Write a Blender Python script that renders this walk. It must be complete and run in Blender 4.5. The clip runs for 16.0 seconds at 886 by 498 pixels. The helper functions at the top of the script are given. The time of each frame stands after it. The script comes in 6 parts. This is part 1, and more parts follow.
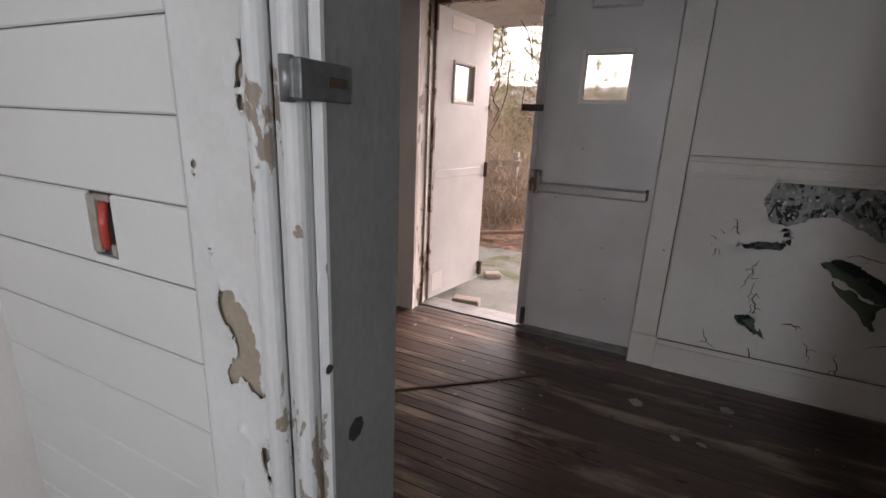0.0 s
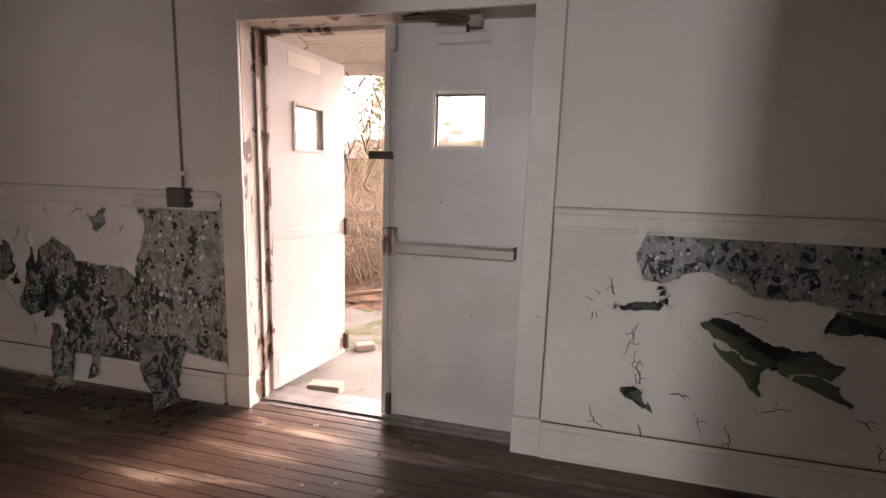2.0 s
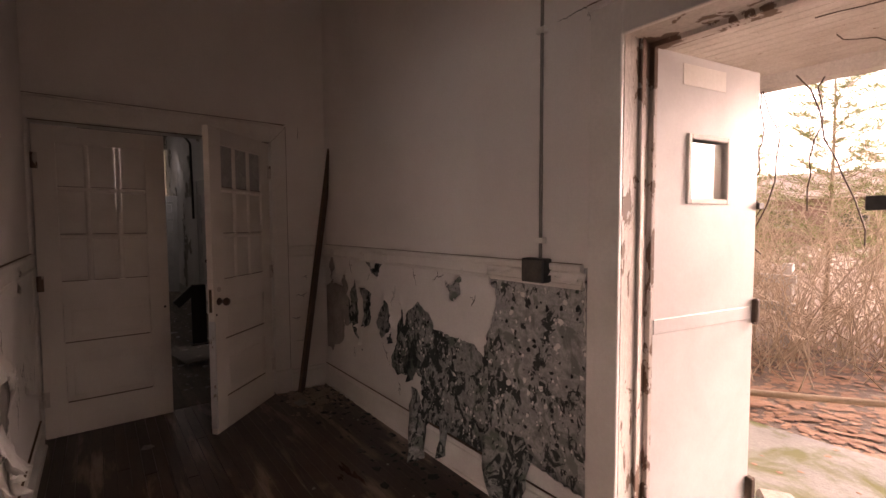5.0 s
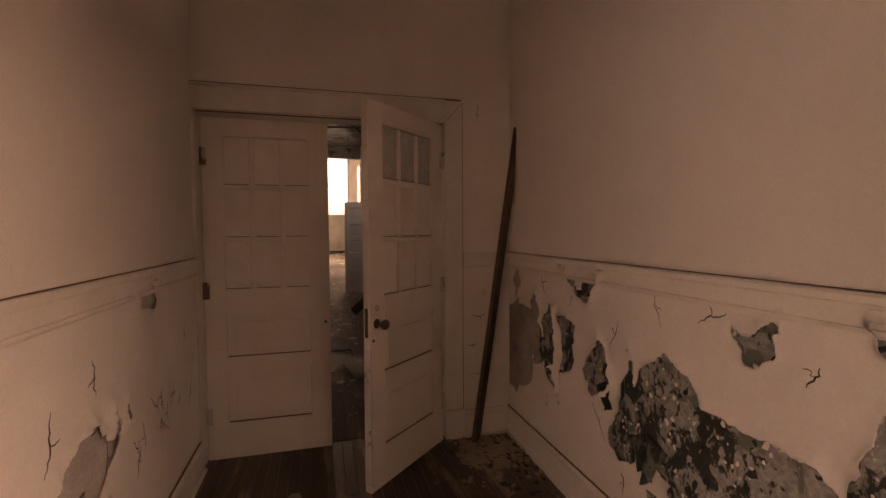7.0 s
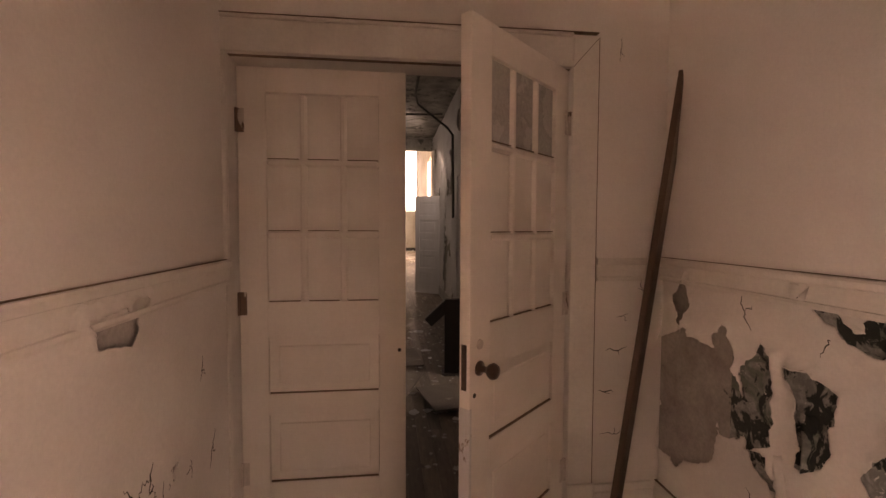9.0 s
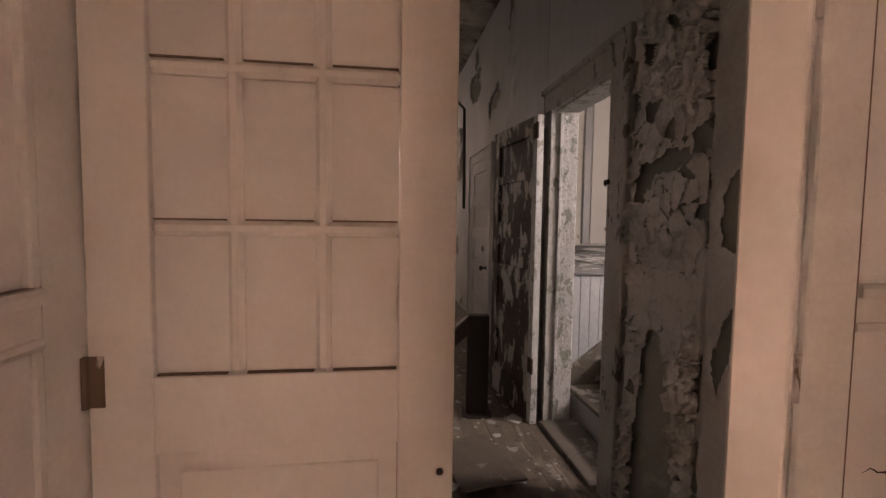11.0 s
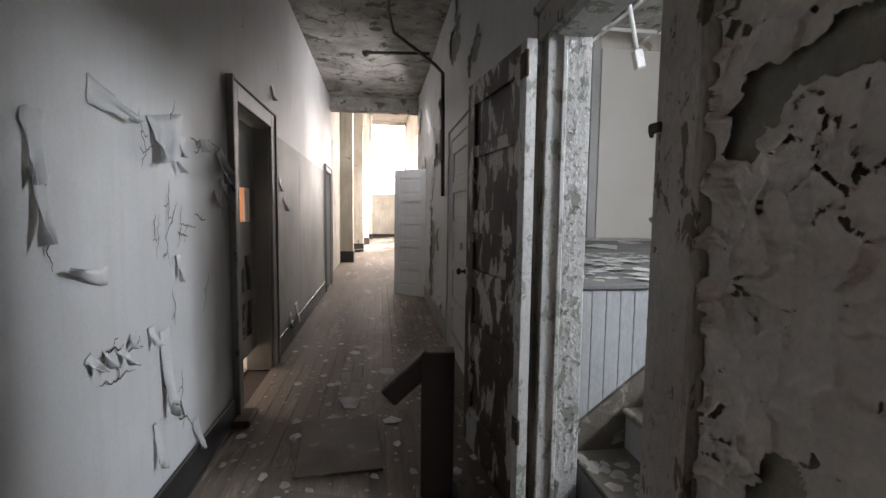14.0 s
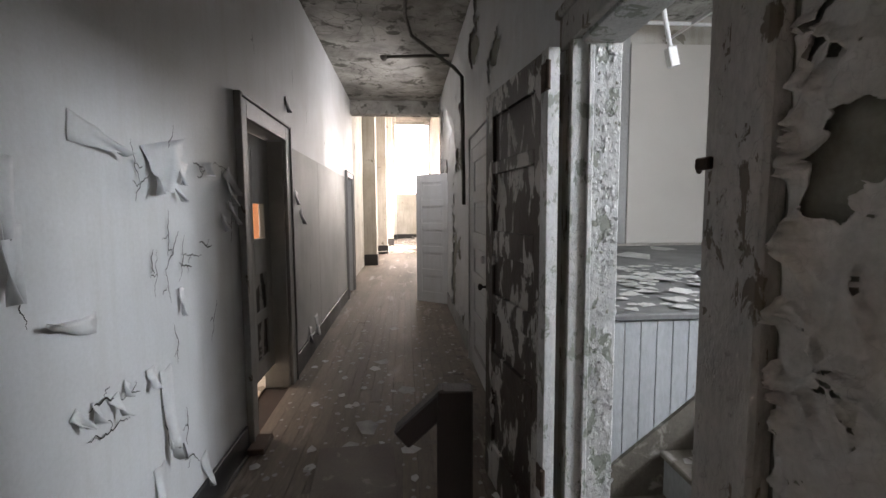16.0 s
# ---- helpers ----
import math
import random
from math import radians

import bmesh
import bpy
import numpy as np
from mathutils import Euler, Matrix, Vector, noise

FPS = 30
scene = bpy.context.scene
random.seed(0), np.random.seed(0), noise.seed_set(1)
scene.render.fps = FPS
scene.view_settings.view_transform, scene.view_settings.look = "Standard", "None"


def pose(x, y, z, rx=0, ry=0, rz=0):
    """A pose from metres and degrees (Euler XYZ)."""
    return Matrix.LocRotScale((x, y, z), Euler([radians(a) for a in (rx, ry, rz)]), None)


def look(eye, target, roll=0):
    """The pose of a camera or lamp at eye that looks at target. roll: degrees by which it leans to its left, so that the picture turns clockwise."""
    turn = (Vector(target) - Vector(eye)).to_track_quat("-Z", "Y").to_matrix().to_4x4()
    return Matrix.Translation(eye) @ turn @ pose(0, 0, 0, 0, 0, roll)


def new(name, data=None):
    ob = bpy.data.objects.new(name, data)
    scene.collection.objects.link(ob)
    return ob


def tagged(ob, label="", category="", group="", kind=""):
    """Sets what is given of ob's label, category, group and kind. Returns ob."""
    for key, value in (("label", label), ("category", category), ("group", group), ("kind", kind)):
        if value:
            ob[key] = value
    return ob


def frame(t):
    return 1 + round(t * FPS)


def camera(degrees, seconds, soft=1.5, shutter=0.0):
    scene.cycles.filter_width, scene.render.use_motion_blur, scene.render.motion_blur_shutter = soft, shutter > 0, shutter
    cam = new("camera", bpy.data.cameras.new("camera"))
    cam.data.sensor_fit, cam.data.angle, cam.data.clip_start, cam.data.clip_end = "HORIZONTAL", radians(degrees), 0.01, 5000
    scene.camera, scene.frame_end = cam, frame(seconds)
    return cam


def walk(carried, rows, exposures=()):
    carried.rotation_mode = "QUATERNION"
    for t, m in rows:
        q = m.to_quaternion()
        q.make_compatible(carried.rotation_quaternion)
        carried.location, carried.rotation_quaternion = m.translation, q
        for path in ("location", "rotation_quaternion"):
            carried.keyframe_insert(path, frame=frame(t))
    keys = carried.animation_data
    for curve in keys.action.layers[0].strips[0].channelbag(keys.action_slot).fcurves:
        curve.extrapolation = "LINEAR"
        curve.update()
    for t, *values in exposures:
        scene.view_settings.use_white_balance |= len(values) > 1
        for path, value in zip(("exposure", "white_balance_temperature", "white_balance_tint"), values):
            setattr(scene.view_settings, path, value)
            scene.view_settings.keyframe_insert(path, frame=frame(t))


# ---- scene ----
cam = camera(89.0, 16.0)
PATH = [
    (0, (-0.212, 0.13, 1.317), (-1.036, 1.873, 0.784), 2.5),
    (0.5, (-0.136, 0.262, 1.321), (-0.733, 2.116, 0.869), 2.4),
    (1, (-0.131, 0.424, 1.293), (-0.544, 2.346, 0.923), 2.3),
    (1.5, (-0.128, 0.551, 1.285), (-0.518, 2.487, 0.97), 2.1),
    (2, (-0.114, 0.724, 1.324), (-0.57, 2.648, 1.019), 1.8),
    (2.5, (-0.143, 0.735, 1.326), (-0.633, 2.653, 1.037), 1.5),
    (3, (-0.192, 0.683, 1.317), (-0.734, 2.592, 1.064), 1.0),
    (3.5, (-0.196, 0.74, 1.298), (-0.951, 2.582, 1.102), 0.6),
    (4, (-0.293, 0.998, 1.357), (-1.348, 2.688, 1.18), 0.2),
    (4.5, (-0.482, 1.142, 1.345), (-1.817, 2.625, 1.214), 0.1),
    (5, (-0.765, 1.262, 1.385), (-2.351, 2.476, 1.276), -0.3),
    (5.2, (-0.857, 1.289, 1.371), (-2.517, 2.402, 1.29), 0.0),
    (7.3, (-1.796, 1.659, 1.361), (-3.744, 2.103, 1.271), -0.4),
    (7.5, (-1.866, 1.69, 1.342), (-3.825, 2.079, 1.252), -0.3),
    (8, (-2.102, 1.749, 1.333), (-4.079, 2.04, 1.256), -0.0),
    (8.5, (-2.302, 1.734, 1.326), (-4.283, 1.992, 1.247), 0.1),
    (9, (-2.559, 1.586, 1.347), (-4.542, 1.823, 1.255), 0.2),
    (9.5, (-2.814, 1.49, 1.383), (-4.799, 1.716, 1.289), 0.2),
    (9.7, (-2.921, 1.487, 1.372), (-4.908, 1.703, 1.283), 0.3),
    (11.8, (-3.928, 1.552, 1.307), (-5.897, 1.875, 1.167), 0.7),
    (12, (-3.963, 1.572, 1.289), (-5.93, 1.906, 1.15), 0.5),
    (12.5, (-4.09, 1.65, 1.252), (-6.049, 2.028, 1.109), 0.5),
    (13, (-4.369, 1.776, 1.298), (-6.32, 2.201, 1.176), 0.5),
    (13.5, (-4.491, 1.845, 1.31), (-6.444, 2.259, 1.188), 0.8),
    (14, (-4.639, 1.903, 1.319), (-6.614, 2.179, 1.163), 0.7),
    (14.5, (-4.748, 1.954, 1.346), (-6.728, 2.156, 1.15), 0.0),
    (15, (-4.802, 1.98, 1.394), (-6.781, 2.164, 1.177), -1.0),
    (15.5, (-4.817, 1.973, 1.423), (-6.799, 2.153, 1.226), -0.4),
    (16, (-4.806, 1.97, 1.442), (-6.792, 2.131, 1.272), -0.3),
]
walk(cam, [(t, look(eye, target, roll)) for t, eye, target, roll in PATH],
     [(0.0, 2.6, 6500, 16), (0.8, 3.17, 6400, 16), (1.5, 3.45, 6900, 20), (3.5, 3.75, 7300, 26), (5.0, 3.3, 7900, 31), (7.3, 3.93, 12400, 43), (9.7, 5.05, 9400, 36),
      (12.0, 5.5, 8600, 35), (12.7, 5.5, 7600, 27), (13.1, 5.25, 7300, 21), (13.8, 5.6, 6800, 16), (16.0, 5.75, 6800, 16)])

# ---- light ----
world = bpy.data.worlds.new("overcast_sky")
scene.world = world
world.use_nodes = True
wn, wl = world.node_tree.nodes, world.node_tree.links
sky = wn.new("ShaderNodeTexSky")
sky.sky_type, sky.sun_disc = "NISHITA", False
sky.sun_elevation, sky.sun_rotation = radians(26), radians(17.5)
sky.air_density, sky.dust_density, sky.ozone_density = 1.0, 4.0, 1.0
sky_soft = wn.new("ShaderNodeHueSaturation")
sky_soft.inputs["Saturation"].default_value = 0.18
sky_tint = wn.new("ShaderNodeMix")
sky_tint.data_type, sky_tint.blend_type = "RGBA", "MULTIPLY"
sky_tint.inputs[0].default_value = 1.0
sky_tint.inputs[7].default_value = (1.0, 0.885, 0.86, 1)
wl.new(sky.outputs[0], sky_soft.inputs["Color"])
wl.new(sky_soft.outputs[0], sky_tint.inputs[6])
wl.new(sky_tint.outputs[2], wn["Background"].inputs["Color"])
wn["Background"].inputs["Strength"].default_value = 0.10

sun_data = bpy.data.lights.new("sun", "SUN")
sun_data.energy, sun_data.angle, sun_data.color = 0.42, radians(28), (1.0, 0.84, 0.80)
sun = new("sun", sun_data)
sun.matrix_world = look((0, 0, 30), (-0.30 * 30 / math.tan(radians(26)), -0.954 * 30 / math.tan(radians(26)), 0))


def window_light(name, eye, target, wide, high, watts, color):
    """Daylight from an area lamp; some stand where an opening is assumed or not built."""
    data = bpy.data.lights.new(name, "AREA")
    data.shape, data.size, data.size_y, data.energy, data.color = "RECTANGLE", wide, high, watts, color
    ob = new(name, data)
    ob.matrix_world = look(eye, target)
    return ob


COOL = (0.86, 0.94, 1.0)
window_light("washroom_window_light", (-0.05, -2.62, 1.60), (-0.05, 0, 1.55), 0.5, 0.5, 5.6, COOL)
# added to brighten the north wall's left part; no east window is known
window_light("washroom_side_light", (2.42, -1.45, 1.60), (0, 0.3, 1.45), 1.0, 0.5, 3.4, COOL)
window_light("stage_window_light", (-5.0, 5.2, 2.45), (-7.0, 2.2, 1.0), 1.2, 0.9, 7.0, (0.82, 0.92, 1.0))
# added lamp that brightens the upper left hall wall; no transom is built
window_light("transom_light", (-11.2, 2.55, 2.78), (-11.6, 1.0, 2.0), 1.3, 0.5, 0.8, (0.95, 0.97, 1.0))
# lamps added to brighten the far hall; only x -21 has an opening
window_light("hall_window_light", (-17.0, 3.12, 2.6), (-17.0, 0, 2.2), 1.5, 2.4, 4, (1.0, 0.97, 0.92))
window_light("hall_window_light", (-21.0, 3.12, 2.6), (-21.0, 0, 2.2), 1.5, 2.4, 7, (1.0, 0.97, 0.92))
window_light("hall_window_light", (-25.0, 3.12, 2.6), (-25.0, 0, 2.2), 1.5, 2.4, 8.5, (1.0, 0.97, 0.92))
# lamp added behind the broken door; the side room has no window
window_light("side_room_window_light", (-9.0, -1.75, 1.4), (-8.2, 0.6, 0.4), 1.0, 1.2, 2, (1.0, 0.9, 0.8))


# ---- materials ----
def node(tree, kind, **sets):
    n = tree.nodes.new(kind)
    for key, value in sets.items():
        n.inputs[key.replace("_", " ")].default_value = value
    return n


def ramp(tree, source, stops):
    n = tree.nodes.new("ShaderNodeValToRGB")
    el = n.color_ramp.elements
    while len(el) < len(stops):
        el.new(0.5)
    for e, (at, c) in zip(el, stops):
        e.position = at
        e.color = (c, c, c, 1) if isinstance(c, (int, float)) else (*c, 1)
    tree.links.new(source, n.inputs[0])
    return n.outputs[0]


def blend(tree, a, b, fac, mode="MIX"):
    n = tree.nodes.new("ShaderNodeMix")
    n.data_type, n.blend_type = "RGBA", mode
    for slot, v in ((0, fac), (6, a), (7, b)):
        if isinstance(v, (int, float)):
            n.inputs[slot].default_value = v
        elif isinstance(v, tuple):
            n.inputs[slot].default_value = (*v, 1)
        else:
            tree.links.new(v, n.inputs[slot])
    return n.outputs[2]


def noise_at(tree, where, scale, detail=4.0, rough=0.55, twist=0.0):
    n = node(tree, "ShaderNodeTexNoise", Scale=scale, Detail=detail, Roughness=rough, Distortion=twist)
    tree.links.new(where, n.inputs["Vector"])
    return n.outputs[0]


def node_out(tree, kind, index, where, **values):
    n = node(tree, kind, **values)
    tree.links.new(where, n.inputs["Vector"])
    return n.outputs[index]


def stretched(tree, stretch):
    geo = tree.nodes.new("ShaderNodeNewGeometry")
    if stretch == (1, 1, 1):
        return geo.outputs["Position"]
    m = tree.nodes.new("ShaderNodeMapping")
    m.inputs["Scale"].default_value = stretch
    tree.links.new(geo.outputs["Position"], m.inputs[0])
    return m.outputs[0]


def surface(name, base, stain, under=None, chip=0.62, chip_scale=7.0, stain_scale=1.6, stain_amount=0.6, grain=70.0,
            rough=0.6, bump=0.12, stretch=(1, 1, 1), metal=0.0, vary=0.0, chip_detail=7.0, soft=0.02, grain_amount=0.25, streak=0.0, craze=0.0, craze_scale=22.0, craze_width=0.05):
    """Paint, wood, stone or metal: stains and grain at two scales, and chips down to what lies under it."""
    m = bpy.data.materials.new(name)
    m.use_nodes = True
    t = m.node_tree
    out = t.nodes["Principled BSDF"]
    where = stretched(t, stretch)
    big = noise_at(t, where, stain_scale, 5, 0.6, 0.3)
    fine = noise_at(t, where, grain, 3, 0.6)
    c = blend(t, base, stain, blend(t, (0, 0, 0), (stain_amount,) * 3, ramp(t, big, [(0.38, 0.0), (0.72, 1.0)])))
    if streak:
        runs = noise_at(t, stretched(t, (9, 9, 0.7)), 1.6, 5, 0.6)
        c = blend(t, c, stain, blend(t, (0, 0, 0), (streak,) * 3, ramp(t, runs, [(0.5, 0.0), (0.75, 1.0)])))
    c = blend(t, c, ramp(t, fine, [(0.25, 1 - grain_amount), (0.75, 1.0)]), 1.0, "MULTIPLY")
    height = fine
    if under:
        chips = ramp(t, noise_at(t, where, chip_scale, chip_detail, 0.62, 0.4), [(chip, 0.0), (chip + soft, 1.0)])
        c = blend(t, c, under, chips)
        height = blend(t, fine, (0.0, 0.0, 0.0), chips)
    if craze:
        bent = blend(t, where, node_out(t, "ShaderNodeTexNoise", 1, where, Scale=craze_scale * 0.5, Detail=3.0), 0.09)
        net = node_out(t, "ShaderNodeTexVoronoi", 0, bent, Scale=craze_scale)
        net_node = t.nodes[-1]
        net_node.feature = "DISTANCE_TO_EDGE"
        lines = ramp(t, net_node.outputs["Distance"], [(0.0, 1.0), (craze_width, 0.0)])
        some = ramp(t, noise_at(t, where, craze_scale * 0.16, 4, 0.6), [(0.44, 0.0), (0.56, craze)])
        lines = blend(t, lines, some, 1.0, "MULTIPLY")
        c = blend(t, c, (0.03, 0.027, 0.022), lines)
        height = blend(t, height, (0.0, 0.0, 0.0), lines)
    if vary:
        info = t.nodes.new("ShaderNodeObjectInfo")
        c = blend(t, c, ramp(t, info.outputs["Random"], [(0.0, 1 - vary), (1.0, 1.0)]), 1.0, "MULTIPLY")
    t.links.new(c, out.inputs["Base Color"])
    b = node(t, "ShaderNodeBump", Strength=bump, Distance=0.01)
    t.links.new(height, b.inputs["Height"])
    t.links.new(b.outputs[0], out.inputs["Normal"])
    t.links.new(ramp(t, big, [(0.3, max(rough - 0.1, 0.03)), (0.8, min(rough + 0.12, 1))]), out.inputs["Roughness"])
    out.inputs["Metallic"].default_value = metal
    return m


def mottled(name, dark, mid, light, scale=9.0, rough=0.85, patch=(0.12, 0.14, 0.12), mould=0.5, fleck=0.66):
    """Old plaster from which the paint has come away: clustered black mould, green stains and scraps of paint."""
    m = bpy.data.materials.new(name)
    m.use_nodes = True
    t = m.node_tree
    out = t.nodes["Principled BSDF"]
    where = stretched(t, (1, 1, 1))
    fine = noise_at(t, where, scale * 2.0, 6, 0.65, 0.6)
    blots = noise_at(t, stretched(t, (1, 1, 0.7)), scale * 0.8, 7, 0.62, 1.4)
    cluster = noise_at(t, where, scale * 0.2, 3, 0.5, 0.8)
    green = noise_at(t, where, scale * 0.33, 4, 0.55, 1.0)
    c = blend(t, mid, light, ramp(t, blend(t, fine, green, 0.5), [(0.42, 0.0), (0.6, 1.0)]))
    c = blend(t, c, patch, ramp(t, green, [(0.50, 0.0), (0.60, 0.85)]))
    c = blend(t, c, dark, ramp(t, blend(t, blots, cluster, 0.38), [(mould, 0.0), (mould + 0.022, 0.95)]))
    scraps = ramp(t, noise_at(t, where, scale * 1.5, 5, 0.6, 0.9), [(fleck, 0.0), (fleck + 0.015, 1.0)])
    c = blend(t, c, (0.60, 0.59, 0.56), scraps)
    t.links.new(c, out.inputs["Base Color"])
    b = node(t, "ShaderNodeBump", Strength=0.8, Distance=0.014)
    t.links.new(blend(t, blots, fine, 0.4), b.inputs["Height"])
    t.links.new(b.outputs[0], out.inputs["Normal"])
    out.inputs["Roughness"].default_value = rough
    return m


def plain(name, color, rough=0.5, metal=0.0):
    return surface(name, color, tuple(v * 0.75 for v in color), rough=rough, metal=metal, bump=0.05)


PLASTER = surface("aged_white_plaster", (0.79, 0.755, 0.72), (0.65, 0.60, 0.55), stain_scale=0.9, stain_amount=0.55, rough=0.75, bump=0.06, grain=120, grain_amount=0.08)
SKIN = surface("peeling_white_paint", (0.78, 0.755, 0.72), (0.60, 0.555, 0.51), stain_scale=1.3, stain_amount=0.6, rough=0.6, bump=0.05, grain=90, grain_amount=0.1)
TRIM = surface("white_trim_paint", (0.77, 0.745, 0.70), (0.55, 0.50, 0.44), (0.22, 0.17, 0.12), chip=0.73, chip_scale=11, stain_scale=2.2, stain_amount=0.5, rough=0.5, bump=0.05, grain_amount=0.1)
TAN_UNDERCOAT = surface("tan_undercoat", (0.40, 0.335, 0.26), (0.28, 0.22, 0.16), rough=0.75, bump=0.15, stain_scale=9)
TRIM_WHITE = surface("thick_white_gloss_paint", (0.68, 0.675, 0.66), (0.53, 0.52, 0.50), stain_scale=3, rough=0.4, bump=0.08, grain_amount=0.08, streak=0.3)
TRIM_CHIPPED = surface("chipped_trim_paint", (0.64, 0.64, 0.63), (0.42, 0.42, 0.42), (0.25, 0.20, 0.155), chip=0.585, chip_scale=13, stain_scale=2.0, stain_amount=0.5, rough=0.5, bump=0.1, stretch=(1, 1, 0.55), grain_amount=0.1)
DOOR_PAINT = surface("steel_door_paint", (0.63, 0.61, 0.60), (0.44, 0.42, 0.405), (0.16, 0.13, 0.10), chip=0.735, chip_scale=14, stain_scale=2.4, stain_amount=0.55, rough=0.42, bump=0.04, grain_amount=0.06)
PANEL_PAINT = surface("panel_door_paint", (0.79, 0.745, 0.69), (0.63, 0.565, 0.49), (0.28, 0.20, 0.13), chip=0.77, chip_scale=16, stain_scale=2.0, stain_amount=0.45, rough=0.5, bump=0.05, grain_amount=0.06)
PANE_PAINT = surface("painted_over_glass", (0.78, 0.74, 0.69), (0.62, 0.57, 0.50), stain_scale=3, rough=0.4, bump=0.03, grain_amount=0.05)
BARE = mottled("mouldy_bare_plaster", (0.020, 0.025, 0.022), (0.27, 0.27, 0.265), (0.50, 0.49, 0.48), 24.0, 0.85, (0.15, 0.17, 0.15), 0.54, 0.67)
BARE_MID = mottled("green_black_mouldy_plaster", (0.014, 0.018, 0.015), (0.20, 0.205, 0.195), (0.42, 0.42, 0.405), 22.0, 0.85, (0.09, 0.115, 0.09), 0.507, 0.67)
BARE_DARK = mottled("damp_black_plaster", (0.007, 0.009, 0.008), (0.05, 0.06, 0.05), (0.12, 0.13, 0.115), 16.0, 0.7, (0.035, 0.06, 0.04), 0.45, 0.70)
GREEN_BACK = surface("green_paper_back", (0.115, 0.15, 0.105), (0.06, 0.08, 0.06), (0.25, 0.25, 0.23), chip=0.72, chip_scale=22, rough=0.8, bump=0.3)
CRACK = plain("crack_shadow_gap", (0.035, 0.03, 0.026), 0.9)
RUST = surface("rusty_steel", (0.10, 0.065, 0.045), (0.03, 0.025, 0.02), rough=0.75, bump=0.3, stain_scale=14, metal=0.3)
STEEL = surface("worn_steel", (0.42, 0.41, 0.40), (0.20, 0.19, 0.18), rough=0.38, bump=0.05, stain_scale=9, metal=0.85)
GALVANISED = surface("dull_galvanised_steel", (0.24, 0.245, 0.245), (0.12, 0.12, 0.118), rough=0.45, bump=0.1, stain_scale=22, metal=0.6)
DARK_STEEL = surface("dark_steel", (0.09, 0.085, 0.08), (0.04, 0.04, 0.04), rough=0.5, bump=0.05, stain_scale=9, metal=0.6)
BAR_PAINT = surface("beige_bar_enamel", (0.52, 0.49, 0.47), (0.36, 0.33, 0.31), rough=0.35, bump=0.03, stain_scale=6, metal=0.2)
BROWN_KNOB = surface("brown_ceramic_knob", (0.10, 0.055, 0.035), (0.05, 0.03, 0.02), rough=0.3, bump=0.03)
FLOOR_WOOD = surface("worn_floor_boards", (0.125, 0.074, 0.053), (0.034, 0.020, 0.015), (0.36, 0.275, 0.21), chip=0.53, chip_scale=3.2, stain_scale=1.4, stain_amount=0.8, grain=30, rough=0.36, bump=0.15, stretch=(0.35, 2.2, 1), vary=0.35, soft=0.12, grain_amount=0.35)
HALL_WOOD = surface("dusty_hall_boards", (0.25, 0.20, 0.155), (0.10, 0.075, 0.058), (0.44, 0.39, 0.33), chip=0.57, chip_scale=3.0, stain_scale=1.1, stain_amount=0.8, grain=30, rough=0.72, bump=0.2, stretch=(0.4, 2.0, 1), vary=0.3, soft=0.15, grain_amount=0.35)
DARK_GAP = plain("dark_subfloor", (0.045, 0.03, 0.022), 0.9)
STICK_WOOD = surface("dark_stained_plank", (0.12, 0.074, 0.047), (0.060, 0.037, 0.026), rough=0.6, bump=0.2, stretch=(6, 6, 0.6), grain=30)
BLACK_WOOD = surface("black_stained_oak", (0.022, 0.013, 0.011), (0.010, 0.007, 0.006), rough=0.45, bump=0.15, stretch=(6, 6, 0.6), grain=30)
TILE = surface("white_glazed_tile", (0.64, 0.64, 0.62), (0.56, 0.55, 0.53), stain_scale=1.4, stain_amount=0.5, rough=0.16, bump=0.01, grain_amount=0.03)
GROUT = plain("dirty_grout", (0.22, 0.20, 0.18), 0.9)
RED_WIRE = plain("red_wire_sheath", (0.55, 0.07, 0.05), 0.4)
HALL_PAINT = surface("hall_wall_paint", (0.66, 0.67, 0.68), (0.50, 0.49, 0.46), stain_scale=1.2, stain_amount=0.6, rough=0.55, bump=0.06, grain_amount=0.1, streak=0.35)
HALL_PANEL = surface("grey_hall_panel", (0.46, 0.46, 0.44), (0.30, 0.29, 0.27), (0.16, 0.15, 0.13), chip=0.71, chip_scale=5, stain_scale=1.4, rough=0.6, bump=0.08, grain_amount=0.12, streak=0.4)
HALL_BACK = surface("water_stained_plaster", (0.60, 0.58, 0.53), (0.33, 0.29, 0.23), (0.22, 0.20, 0.16), chip=0.64, chip_scale=3.0, stain_scale=1.2, stain_amount=0.7, rough=0.8, bump=0.15, streak=0.6)
OLD_GREY = surface("brownish_grey_plaster", (0.40, 0.365, 0.33), (0.20, 0.18, 0.16), (0.07, 0.07, 0.06), chip=0.66, chip_scale=12, rough=0.85, bump=0.3, stain_scale=6, stain_amount=0.8)
PALE_SCAR = surface("pale_bare_plaster", (0.50, 0.475, 0.45), (0.33, 0.31, 0.29), (0.12, 0.11, 0.10), chip=0.66, chip_scale=10, rough=0.85, bump=0.3, stain_scale=6, stain_amount=0.7)
OLD_PLASTER = surface("olive_old_plaster", (0.37, 0.36, 0.31), (0.22, 0.23, 0.185), (0.46, 0.44, 0.39), chip=0.60, chip_scale=4, rough=0.85, bump=0.25, stain_scale=4, soft=0.12)
ALLIGATOR = surface("grey_alligator_paint", (0.72, 0.695, 0.66), (0.52, 0.50, 0.46), (0.33, 0.34, 0.30), chip=0.66, chip_scale=5, rough=0.55, bump=0.2, stain_scale=2.5, stain_amount=0.8, grain_amount=0.2, craze=0.15, craze_scale=26, craze_width=0.02)
